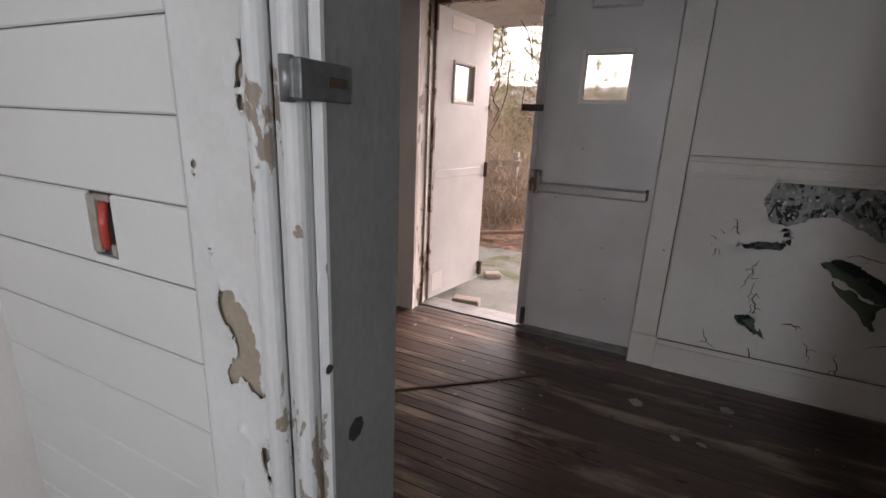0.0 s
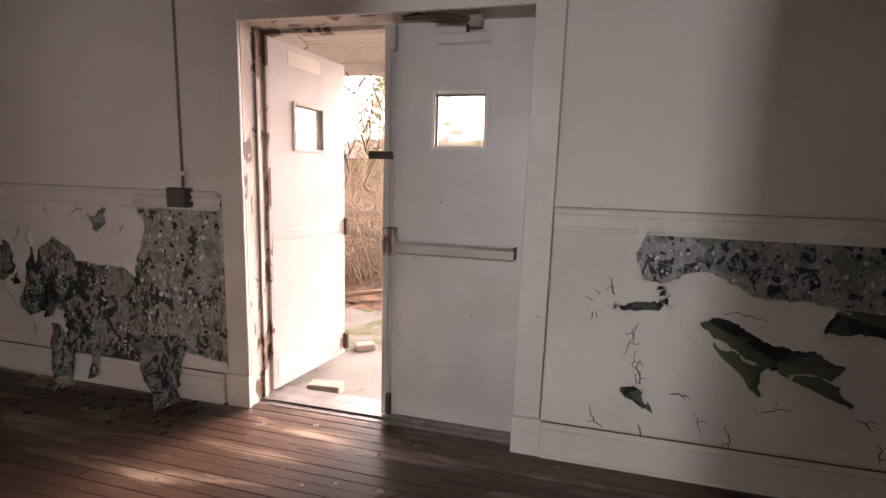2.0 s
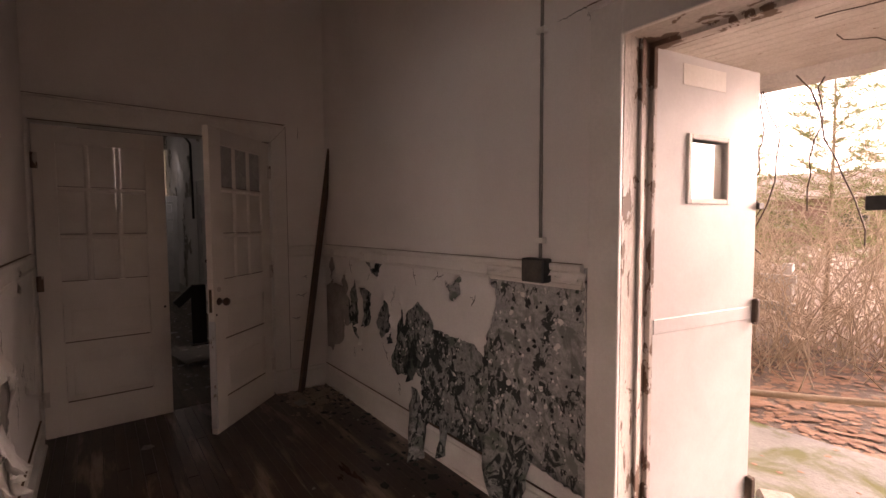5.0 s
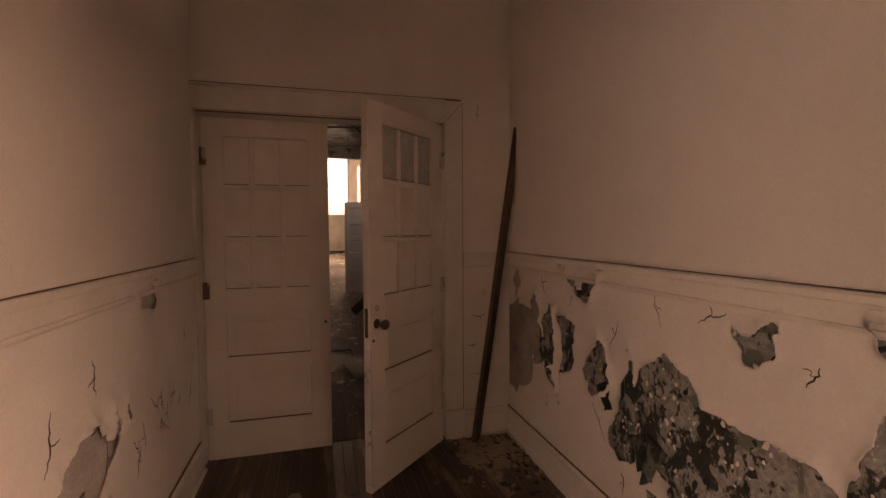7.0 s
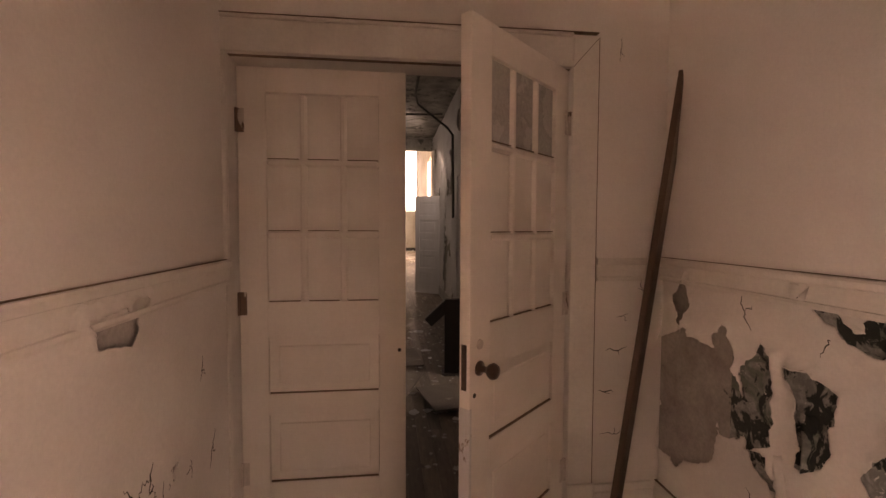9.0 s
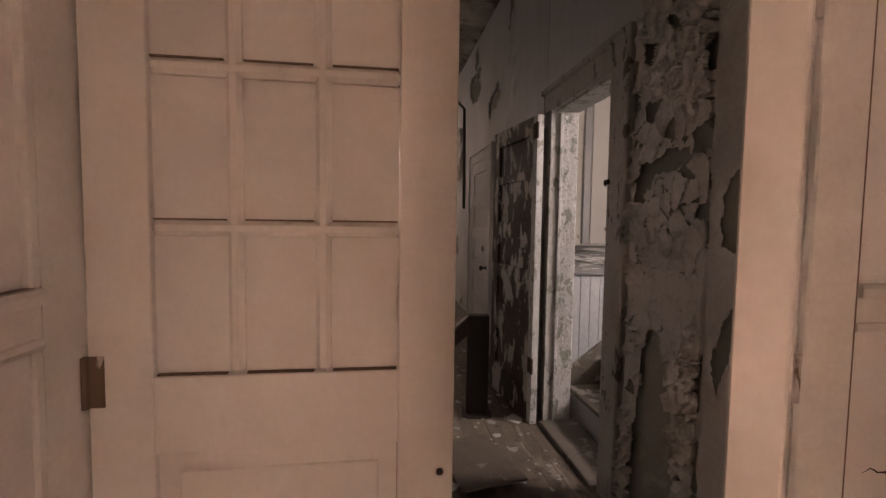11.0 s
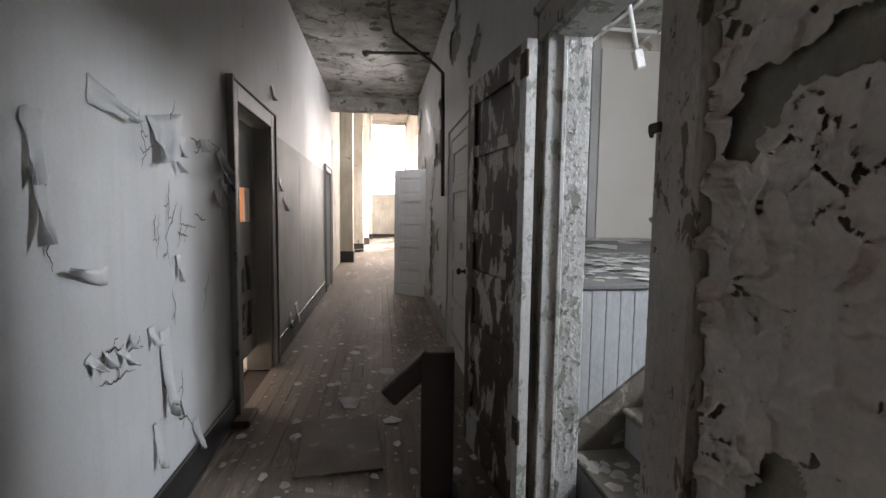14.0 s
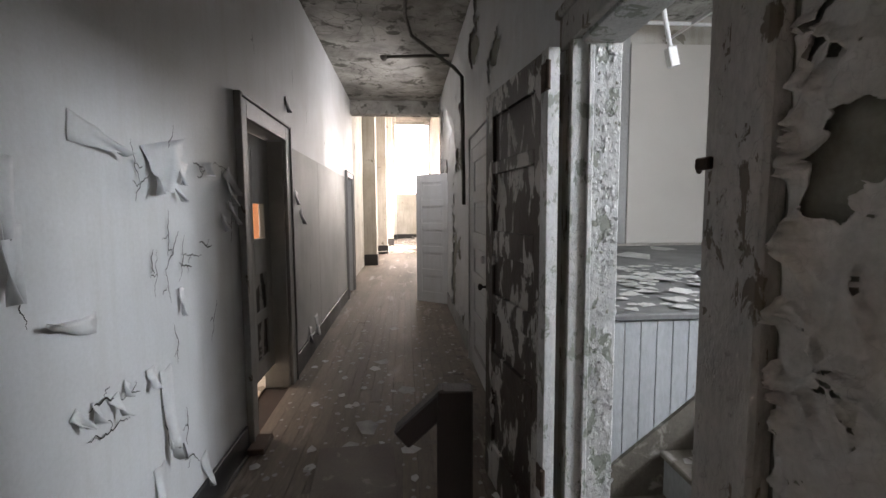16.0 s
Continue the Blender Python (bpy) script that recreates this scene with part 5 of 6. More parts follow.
def casing_scars(u, v):
    u, v = torn(u, v, 341, 0.03, 0.02)
    return union(u, v, FLAKE_SCARS) + 0.010 + 0.05 * fbm(u, v, 26, 342) + 0.02 * fbm(u, v, 80, 343)


skin("paint_coat", (-0.866, -0.712), (0.02, 2.2), 0.0035, washroom, casing_scars, TRIM_WHITE, casing, 0.010, 0.008, 21, 0.0012, "thick white paint flaking off", 0.0016)
s = Shape()
for x0, x1, y0 in ((-0.71, -0.690, 0.566), (-0.690, -0.652, 0.590), (-0.652, -0.630, 0.572), (-0.630, DX0 + 0.001, 0.592)):
    s.box(x0, x1, y0, 0.6145, 0.0, DZ + 0.10, 0.008)
    s.box(DX1 - (x1 - DX0), DX1 - (x0 - DX0), y0, 0.6145, 0.0, DZ + 0.10, 0.008)
for x, r in ((-0.699, 0.017), (-0.641, 0.016)):
    s.tube([(x, 0.580, 0.0), (x, 0.580, DZ + 0.099)], r, 14)
structure("trim_washroom_moulding", s, TRIM_CHIPPED, "rounded white door moulding with chipped paint", "trim")
s = Shape().box(DX0 - 0.012, DX0, 0.604, 0.791, 0, DZ, 0.004).box(DX1, DX1 + 0.012, 0.604, SY + 0.004, 0, DZ, 0.004).box(DX0, DX1, 0.604, 0.80, DZ, DZ + 0.012)
structure("jamb_washroom", s, JAMB_SHADED_GREY, "grey painted door jamb, darkened for shade, with dark chips", "trim")
moulding("trim_washroom_vestibule", [(DX1 + 0.014, 0.50, SY, SY + 0.022, 0.0, DZ + 0.10)], "white casing of the washroom doorway")
hasp = thing("door_hasp", "worn steel hasp and staple on the door frame", "hasp")
part("plate", Shape().box(-0.634, -0.616, 0.556, 0.572, 1.338, 1.385, 0.003), GALVANISED, hasp)
part("knuckle", Shape().tube([(-0.630, 0.560, 1.335), (-0.630, 0.560, 1.388)], 0.009, 10), GALVANISED, hasp, "", True)
part("strap", Shape().box(-0.618, DX0 + 0.007, 0.556, 0.655, 1.338, 1.385, 0.002), GALVANISED, hasp)
part("slot", Shape().box(DX0 + 0.007, DX0 + 0.0085, 0.605, 0.642, 1.356, 1.368), RUST, hasp)
for y, z, r in ((0.663, 0.815, 0.022), (0.60, 0.96, 0.009)):
    part("chipped_spot", Shape().lathe((DX0 + 0.0004, y, z), (1, 0, 0), [(0, r), (0.0012, r * 0.7)], 7), CRACK, hasp)

# ---- hall shell ----
BEAM_X, END_X = -13.1, -28.0
D1 = (-8.52, -7.64)
D2 = (-13.0, -12.28)
s = Shape()
s.box(WX2, D1[1], 0.80, HL, -0.1, 3.6).box(D1[0], D1[1], 0.80, HL, 2.0, 3.6).box(D2[1], D1[0], 0.80, HL, -0.1, 3.6).box(D2[0], D2[1], 0.80, HL, 2.0, 3.6).box(BEAM_X - 0.2, D2[0], 0.80, HL, -0.1, 3.6)
wall_hall_left = structure("wall_hall_left", s, HALL_PAINT, "white hall wall with streaks and peeling flaps", "wall")
panels = thing("wall_panels", "grey stained wall sheets with a level top edge", "wall panel", None, "", "structure")
for i in range(3):
    x0 = D1[0] - 0.16 - i * 1.22
    part("panel", Shape().box(max(x0 - 1.214, D2[1] + 0.1), x0, HL, HL + 0.006, 0.2, 1.98, 0.002), HALL_PANEL, panels)
s = Shape()
s.box(SDX1 + 0.02, WX2, HR, 2.74, -0.1, 3.6).box(SDX0 - 0.02, SDX1 + 0.02, HR, 2.74, SDZ + 0.01, 3.6).box(BEAM_X - 0.2, SDX0 - 0.02, HR, 2.74, -0.1, 3.6)
wall_hall_right = structure("wall_hall_right", s, OLD_PLASTER, "olive grey old plaster hall wall", "wall")
s = Shape().box(BEAM_X - 0.2, WX2, 0.8, 2.83, CEIL, CEIL + 0.2)
structure("ceiling_hall", s, CEILING_PAINT, "blotched mouldy plaster ceiling of the hall", "ceiling")
structure("beam_hall", Shape().box(BEAM_X - 0.25, BEAM_X, 0.8, 3.2, 3.17, CEIL + 0.2), CEILING_PAINT, "stained plaster beam across the hall", "beam")


def plate_cells(u, v):
    """Ragged plates of shrunken paint: distance to the next crack, and a value for each plate."""
    return cells(u + 0.07 * fbm(u, v, 5, 61) + 0.03 * fbm(u, v, 24, 58), v * 0.80 + 0.08 * fbm(u, v, 6, 60) + 0.03 * fbm(u, v, 22, 59), 0.066, 62)


NEAR_CHIPS = (((-4.96, 1.42), (-4.90, 1.50), (-4.80, 1.52), (-4.70, 1.60), (-4.78, 1.45), (-4.86, 1.38), (-4.90, 1.24), (-4.96, 1.26)), ((-4.82, 1.34), (-4.72, 1.42), (-4.66, 1.36), (-4.68, 1.16), (-4.76, 1.26)),
              ((-4.98, 0.92), (-4.90, 1.08), (-4.84, 1.02), (-4.90, 0.94), (-4.95, 0.78)), ((-4.70, 0.64), (-4.66, 0.78), (-4.63, 0.70), (-4.66, 0.52)))
GREEN_SCAR = ((-5.47, 1.45), (-5.40, 1.58), (-5.25, 1.62), (-5.12, 1.60), (-5.12, 1.56), (-5.30, 1.53), (-5.40, 1.42))
SMOOTH = ((-5.42, 0.02), (-5.38, 0.60), (-5.34, 0.86), (-5.25, 0.88), (-5.18, 0.70), (-5.14, 0.60), (-5.12, 0.02))


def coat_right(u, v):
    d, who = plate_cells(u, v)
    near = u > -5.02
    open_ = np.clip(0.45 + 4.0 * fbm(u, v, 3.5, 63), 0, 1.0)
    f = np.where(near, 0.05, d - 0.0021 * open_)
    f = np.where((who > 0.93) & ~near, -d, f)
    gone = fbm(u, v, 2.9, 64, 5) + 0.25 * fbm(u, v, 16, 71, 3) - np.where(near, 0.34, 0.37)
    band = 0.11 * np.exp(-((v - 1.62 - 0.1 * fbm(u, v, 3, 65)) / 0.07) ** 2)
    f = np.minimum(f, -(gone + np.where(near, 0, band)) * 0.35)
    tu, tv = torn(u, v, 331, 0.05, 0.03)
    f = np.minimum(f, union(tu, tv, NEAR_CHIPS + (SMOOTH, GREEN_SCAR)))
    return np.minimum(f, np.where(near, np.abs(u + 5.02), 9) - 0.003 + 0.02 * fbm(u, v, 8, 66))


def plates(u, v):
    """Each plate stands a little off the wall and curls out along its lower rim."""
    d, who = plate_cells(u, v)
    below, _ = plate_cells(u, v - 0.016)
    _, under = plate_cells(u, v - 0.022)
    lifted = np.clip(0.35 + 4 * fbm(u, v, 3.5, 67), 0, 1)
    rim = np.where(under != who, 1.0, 0.0) * np.exp(-d / 0.020)
    return np.where(u > -5.02, 0.0, 0.004 + 0.010 * who + lifted * (0.026 * rim + 0.010 * np.exp(-d / 0.012)))


def coat_far(u, v):
    return -(fbm(u, v, 2.2, 68, 5) - 0.20) * 0.4 + 0.02 * fbm(u, v, 18, 69)


skin("paint_coat", (SDX1 + 0.19, WX2 - 0.002), (0.02, 2.75), 0.0038, hall_right, coat_right, ALLIGATOR, wall_hall_right, 0.008, 0.010, 11, 0.0015, "grey alligatored paint in curling plates", 0.003, plates, 2)
skin("paint_coat", (SDX1 + 0.19, WX2 - 0.002), (2.75, CEIL), 0.04, hall_right, coat_far, ALLIGATOR, wall_hall_right, 0.02, 0.03, 12)
skin("paint_coat", (BEAM_X, SDX0 - 0.14), (0.2, CEIL), 0.03, hall_right, coat_far, HALL_PAINT, wall_hall_right, 0.03, 0.04, 13, label="white hall paint peeling in patches")
skin("paint_coat", (SDX0 - 0.14, SDX1 + 0.19), (SDZ + 0.14, CEIL), 0.03, hall_right, coat_far, HALL_PAINT, wall_hall_right, 0.03, 0.04, 14)

for i, (u, v, w, h, o, a) in enumerate([(-6.20, 1.69, 0.09, 0.21, 0.06, -86), (-6.72, 1.72, 0.34, 0.17, 0.07, -14), (-6.70, 1.64, 0.06, 0.18, 0.05, -40), (-6.86, 1.66, 0.10, 0.12, 0.05, 10), (-6.27, 1.10, 0.06, 0.24, 0.06, 94), (-6.64, 0.82, 0.09, 0.36, 0.07, -3), (-6.66, 0.66, 0.07, 0.16, 0.06, 8),
                                        (-6.14, 0.86, 0.04, 0.05, 0.05, -40), (-6.24, 0.85, 0.04, 0.06, 0.06, 30), (-6.32, 0.84, 0.05, 0.06, 0.06, -20), (-6.40, 0.86, 0.04, 0.06, 0.05, 40), (-6.54, 0.86, 0.06, 0.07, 0.05, 0), (-6.56, 0.46, 0.07, 0.18, 0.05, 4), (-6.92, 0.30, 0.07, 0.16, 0.04, -20),
                                        (-7.34, 1.66, 0.10, 0.12, 0.07, -30), (-7.40, 1.60, 0.09, 0.14, 0.07, 12), (-7.38, 1.50, 0.08, 0.12, 0.06, -14), (-7.30, 1.42, 0.08, 0.10, 0.06, 20), (-7.12, 1.68, 0.12, 0.06, 0.05, -8), 
                                        (-5.97, 1.58, 0.09, 0.20, 0.05, 0), (-5.99, 1.42, 0.07, 0.20, 0.06, 8), (-6.80, 1.12, 0.05, 0.12, 0.04, 10), (-6.05, 0.35, 0.10, 0.10, 0.04, 60),
                                        (-8.90, 1.62, 0.12, 0.14, 0.05, 14), (-9.05, 1.46, 0.12, 0.12, 0.05, -20), (-8.7, 2.36, 0.14, 0.14, 0.05, 10), (-9.6, 0.35, 0.14, 0.2, 0.05, 0), (-9.3, 0.3, 0.12, 0.16, 0.05, 20)]):
    flap("peeled_flap", wall_hall_left, hall_left, u, v, w, h, o * 0.8, a, HALL_PAINT, 200 + i, "curling flap of white paint")
# besides cracks, ribbons along flap edges paint in the shade behind the flaps
cracks("paint_cracks", wall_hall_left, [(-6.80, 1.80, -70), (-6.69, 1.63, -137), (-6.96, 1.67, -170), (-7.16, 1.67, -176), (-7.38, 1.60, -95), (-7.40, 1.45, -80), (-6.50, 1.70, -100), (-6.62, 1.30, -80), (-6.68, 1.22, -100), (-6.80, 1.36, -60), (-6.98, 1.30, -170), (-6.66, 0.76, -92), (-6.62, 0.62, -88), (-6.20, 0.84, -170), (-6.34, 0.83, -170), (-5.98, 1.36, -95), (-6.6, 1.58, -50), (-6.72, 1.45, -95), (-6.85, 1.35, -70), (-6.6, 1.30, -80), (-6.9, 1.2, 0), (-7.0, 1.24, 10), (-6.72, 0.98, -90), (-6.78, 0.6, -90), (-5.75, 1.1, -90),
                                        (-6.4, 0.73, 10), (-7.1, 1.65, -20), (-7.15, 1.0, -60), (-6.88, 0.30, 40), (-7.9, 2.45, 85), (-8.9, 2.5, 88), (-9.4, 2.3, 90), (-9.4, 1.2, -90), (-9.4, 0.8, -88), (-10.4, 2.2, 90)], hall_left, (0, 1, 0), 15, 0.006, 0.2)

moulding("baseboard_hall_left", [(D1[1] + 0.16, WX2, HL, HL + 0.02, 0.0, 0.17), (D1[1] + 0.16, WX2, HL, HL + 0.035, 0.0, 0.02), (D2[1] + 0.1, D1[0] - 0.16, HL, HL + 0.02, 0, 0.20)], "black painted hall baseboard", material=BLACK_BASE)
moulding("baseboard_hall_right", [(BEAM_X, SDX0 - 0.15, HR - 0.02, HR, 0.0, 0.2), (SDX1 + 0.19, WX2, HR - 0.018, HR, 0, 0.02)], "grimy hall baseboard", material=CASING_GREY)


def hall_casing(name, x0, x1, face, out, w, material, label, top=2.0):
    runs = []
    lo, hi = sorted((face, face + out * 0.028))
    runs += [(x0 - w, x0, lo, hi, 0, top + w), (x1, x1 + w, lo, hi, 0, top + w), (x0, x1, lo, hi, top, top + w)]
    lo, hi = sorted((face, face + out * 0.042))
    runs += [(x0 - w - 0.02, x0 - w, lo, hi, 0, top + w + 0.02), (x1 + w, x1 + w + 0.02, lo, hi, 0, top + w + 0.02), (x0 - w, x1 + w, lo, hi, top + w, top + w + 0.02)]
    return moulding(name, runs, label, material=material)


hall_casing("trim_hall_room_near", D1[0], D1[1], HL, 1, 0.11, CASING_GREY, "dark grey casing of a side room door")
hall_casing("trim_hall_room_far", D2[0], D2[1], HL, 1, 0.08, CASING_GREY, "dark grey casing of a side room door")


def room_door(label, m, w, h, material, panels_at, group=""):
    """Five panel wooden door from its hinge along x."""
    d = thing("room_door", label, "door", m, group)
    f = Shape().box(0, 0.10, 0, 0.04, 0.01, h, 0.003).box(w - 0.10, w, 0, 0.04, 0.01, h, 0.003)
    edges = [0.01] + [z for p in panels_at for z in p] + [h]
    for z0, z1 in zip(edges[::2], edges[1::2]):
        f.box(0.10, w - 0.10, 0, 0.04, z0, z1, 0.003)
    part("frame", f, material, d)
    for z0, z1 in panels_at:
        part("panel", Shape().box(0.102, w - 0.102, 0.013, 0.027, z0 + 0.001, z1 - 0.001).box(0.14, w - 0.14, 0.009, 0.031, z0 + 0.04, z1 - 0.04, 0.004), material, d)
    return d


FIVE = [(0.17, 0.43), (0.53, 0.79), (0.89, 1.15), (1.25, 1.51), (1.61, 1.87)]
# broken side room door
d = thing("side_room_door", "grey side room door with broken panels and lit pane", "door", Matrix.Translation((D1[0], 0.845, 0)), "hall doors")
f = Shape()
for q in ((0.002, 0.14, 0, 0.04, 0.20, 1.99), (0.40, 0.878, 0, 0.04, 0.20, 1.99), (0.14, 0.40, 0, 0.04, 1.50, 1.99), (0.14, 0.40, 0, 0.04, 0.98, 1.24), (0.14, 0.40, 0, 0.04, 0.20, 0.34), (0.14, 0.40, 0.0, 0.04, 0.62, 0.70)):
    f.box(*q, b=0.003)
part("frame", f, HALL_PANEL, d)
# dark panels stand in for the shade seen through missing lower panels
part("panel", Shape().box(0.141, 0.399, 0.014, 0.026, 0.70, 0.98), BROWN_DOOR, d, "dark brown panel filling in for a dark open hole")
part("panel", Shape().box(0.141, 0.399, 0.014, 0.026, 0.34, 0.62), BROWN_DOOR, d, "dark brown panel filling in for a dark open hole")
structure("jamb_side_room", Shape().box(D1[0] - 0.001, D1[0] + 0.014, 0.80, HL - 0.001, 0, 1.99, 0.003).box(D1[1] - 0.014, D1[1] + 0.001, 0.80, HL - 0.001, 0, 1.99, 0.003), HALL_PANEL, "grey jamb of the side room door", "trim")
room_door("closed grey side room door", Matrix.Translation((D2[0], 0.86, 0)), 0.72, 1.99, CASING_GREY, FIVE)
# made-up wall, coloured orange so that the door's pane looks lit
structure("wall_side_room_west", Shape().box(-10.5, -10.4, -2.0, 0.8, 0.001, 3.2), ORANGE_BACKING, "orange end wall added behind the side room door's pane", "wall")
structure("side_room", Shape().box(-6.6, -6.5, -2.0, 0.8, -0.1, 3.2).box(-10.5, -6.5, -2.1, -2.0, -0.1, 3.2).box(-10.5, -6.5, -2.0, 0.8, 3.1, 3.2).box(-10.5, -6.5, -2.0, 0.8, -0.12, 0.0), HALL_BACK, "pale stained walls of a side room", "wall")

# far open door
d = room_door("pale grey five panel door standing open", Matrix.Translation((-11.6, HR + 0.03, 0.0)) @ Matrix.Rotation(radians(180 + 50), 4, "Z"), 0.62, 2.0, HALL_PAINT, FIVE, "hall doors")
# white closed door beyond the brown one
hall_casing("trim_hall_closet", -8.95, -8.10, HR, -1, 0.10, HALL_PAINT, "pale casing of a closed hall door")
d = room_door("closed white door with a black knob", Matrix.Translation((-8.95, HR - 0.022, 0.0)), 0.85, 2.0, HALL_PAINT, FIVE, "hall doors")
part("knob", Shape().lathe((0.78, 0, 0.86), (0, -1, 0), [(0, 0.024), (0.005, 0.022), (0.01, 0.01), (0.035, 0.01), (0.045, 0.026), (0.062, 0.026), (0.07, 0.01)]), BLACK_WOOD, d, "black door knob", True)
part("rosette", Shape().lathe((0.62, 0, 1.05), (0, -1, 0), [(0, 0.03), (0.02, 0.028), (0.026, 0.01)]), WHITE_PLASTIC, d, "white round cover", True)

# brown peeling door swung flat against the wall
d = thing("brown_door", "dark brown panel door with scraps of white paint", "door", Matrix.Translation((SDX0 - 0.012, HR - 0.075, 0.0)) @ Matrix.Rotation(radians(180 + 7.5), 4, "Z"), "hall doors")
w, h = 0.735, 2.02
f = Shape().box(0, 0.12, 0, 0.042, 0.012, h, 0.003).box(w - 0.11, w, 0, 0.042, 0.012, h, 0.003)
BP = [(0.22, 0.62), (0.72, 0.92), (1.02, 1.22), (1.34, 1.62), (1.68, 1.90)]
edges = [0.012] + [z for p in BP for z in p] + [h]
for z0, z1 in zip(edges[::2], edges[1::2]):
    f.box(0.12, w - 0.11, 0, 0.042, z0, z1, 0.003)
part("frame", f, BROWN_DOOR, d)
for z0, z1 in BP:
    part("panel", Shape().box(0.121, w - 0.111, 0.014, 0.026, z0 + 0.001, z1 - 0.001), BROWN_DOOR, d)
part("painted_edge", Shape().box(-0.002, 0.0, 0.0, 0.042, 0.012, h), FLAKED, d)
part("hinge_stile", Shape().box(-0.001, 0.055, 0.042, 0.0445, 0.012, h), FLAKED, d, "flaking white paint along the hinge edge")
for z in (0.40, 1.95 - 0.03):
    part("hinge", Shape().tube([(-0.012, 0.05, z - 0.05), (-0.012, 0.05, z + 0.05)], 0.010, 8).box(-0.012, 0.05, 0.045, 0.049, z - 0.05, z + 0.05), RUST, d, "rusty butt hinge")

# stair doorway casing and jambs
s = Shape()
s.box(SDX0 - 0.034, SDX0 - 0.020, HR - 0.03, HR, 0, SDZ + 0.14, 0.003)
s.box(SDX1, SDX1 + 0.13, HR - 0.03, HR, 0, SDZ + 0.14, 0.004).box(SDX1 + 0.13, SDX1 + 0.175, HR - 0.045, HR, 0, SDZ + 0.16, 0.008)
s.box(SDX0 - 0.15, SDX1, HR - 0.03, HR, SDZ, SDZ + 0.12, 0.004).box(SDX0 - 0.17, SDX1 + 0.13, HR - 0.045, HR, SDZ + 0.12, SDZ + 0.16, 0.008)
s.box(SDX0 - 0.15, SDX0 - 0.10, HR - 0.012, HR, 0, SDZ, 0.003)
structure("trim_stair_door", s, CASING_FLAKED, "grey flaking casing of the stair doorway", "trim")
s = Shape()
s.box(SDX0 - 0.019, SDX0, HR - 0.034, 2.752, 0, SDZ, 0.003).box(SDX0, SDX0 + 0.014, HR + 0.025, HR + 0.045, 0, SDZ - 0.02, 0.003)
s.box(SDX1, SDX1 + 0.019, HR + 0.001, 2.752, 0, SDZ, 0.003).box(SDX0, SDX1, HR + 0.001, 2.752, SDZ - 0.012, SDZ + 0.009, 0.003)
structure("jamb_stair_door", s, FLAKED, "deep white jamb with flaking pale green paint", "trim")
stair_jamb = lambda u, v, d: (SDX0 + d, u, v)
stair_casing = lambda u, v, d: (u, HR - 0.03 - d, v)
jamb_ob = bpy.data.objects["jamb_stair_door"]
scales("curled_flakes", jamb_ob, stair_jamb, None, (HR + 0.05, 2.748), (0.05, SDZ - 0.03), 420, (0.003, 0.009), FLAKED, 406, "small curled flakes of white paint", 0.45)
scales("curled_flakes", jamb_ob, stair_jamb, None, (HR + 0.05, 2.748), (0.05, SDZ - 0.03), 18, (0.004, 0.010), OLD_PLASTER, 407, "spots where green undercoat shows", 0.1)
scales("curled_flakes", bpy.data.objects["trim_stair_door"], stair_casing, None, (SDX1 + 0.005, SDX1 + 0.12), (0.05, SDZ), 240, (0.003, 0.009), CASING_FLAKED, 408, "small curled flakes of grey paint", 0.6)
latch = tagged(part("latch_hook", Shape().box(SDX1 - 0.014, SDX1 + 0.03, HR - 0.042, HR - 0.03, 1.52, 1.545, 0.003).tube([(SDX1 - 0.012, HR - 0.036, 1.532), (SDX1 - 0.03, HR - 0.02, 1.52)], 0.006, 6), RUST), "small rusty latch on the door casing", "latch")
structure("threshold_stair_door", Shape().box(SDX0, SDX1, HR - 0.06, 2.79, -0.02, 0.035, 0.006), STEP_WOOD, "dirty worn wooden threshold", "threshold")

# ---- stage room ----
stairs = thing("stage_steps", "dirty wooden steps strewn with paint scraps", "stairs")
for k in range(5):
    y = 2.80 + 0.255 * k
    z = 0.2 * (k + 1)
    part("riser", Shape().box(STAGE_X + 0.03, -5.3, y + 0.022, y + 0.042, z - 0.2, z - 0.03), BEAD, stairs)
    part("tread", Shape().box(STAGE_X + 0.03, -5.3, y, y + 0.30, z - 0.03, z, 0.006), STEP_WOOD, stairs)
part("skirt", Shape().add([(STAGE_X + 0.004, 2.80, 0.0), (STAGE_X + 0.004, 2.80, 0.30), (STAGE_X + 0.004, 4.1, 1.32), (STAGE_X + 0.004, 4.1, 0.0), (STAGE_X + 0.026, 2.80, 0.0), (STAGE_X + 0.026, 2.80, 0.30), (STAGE_X + 0.026, 4.1, 1.32), (STAGE_X + 0.026, 4.1, 0.0)],
                          [(0, 1, 2, 3), (4, 7, 6, 5), (0, 4, 5, 1), (1, 5, 6, 2), (2, 6, 7, 3), (0, 3, 7, 4)]), STEP_WOOD, stairs, "sloping skirt board") 
scatter("step_flakes", "paint scraps lying on the steps", FLAKE, 46, lambda r: (r.uniform(STAGE_X + 0.08, -5.7), r.uniform(2.82, 3.03)), 0.2, (0.015, 0.05), 91)
scatter("step_flakes", "paint scraps lying on the steps", FLAKE, 26, lambda r: (r.uniform(STAGE_X + 0.08, -5.7), r.uniform(3.08, 3.28)), 0.4, (0.012, 0.035), 92)
structure("stage", Shape().box(-10.1, STAGE_X - 0.005, 2.745, 8.2, -0.1, STAGE_Z - 0.03).box(-10.1, STAGE_X + 0.02, 2.745, 8.2, STAGE_Z - 0.03, STAGE_Z, 0.006), STAGE_WOOD, "raised grey board stage covered in plaster scraps", "stage")
bead = thing("beadboard", "pale painted beadboard front of the stage", "beadboard", None, "", "structure")
y = 2.75
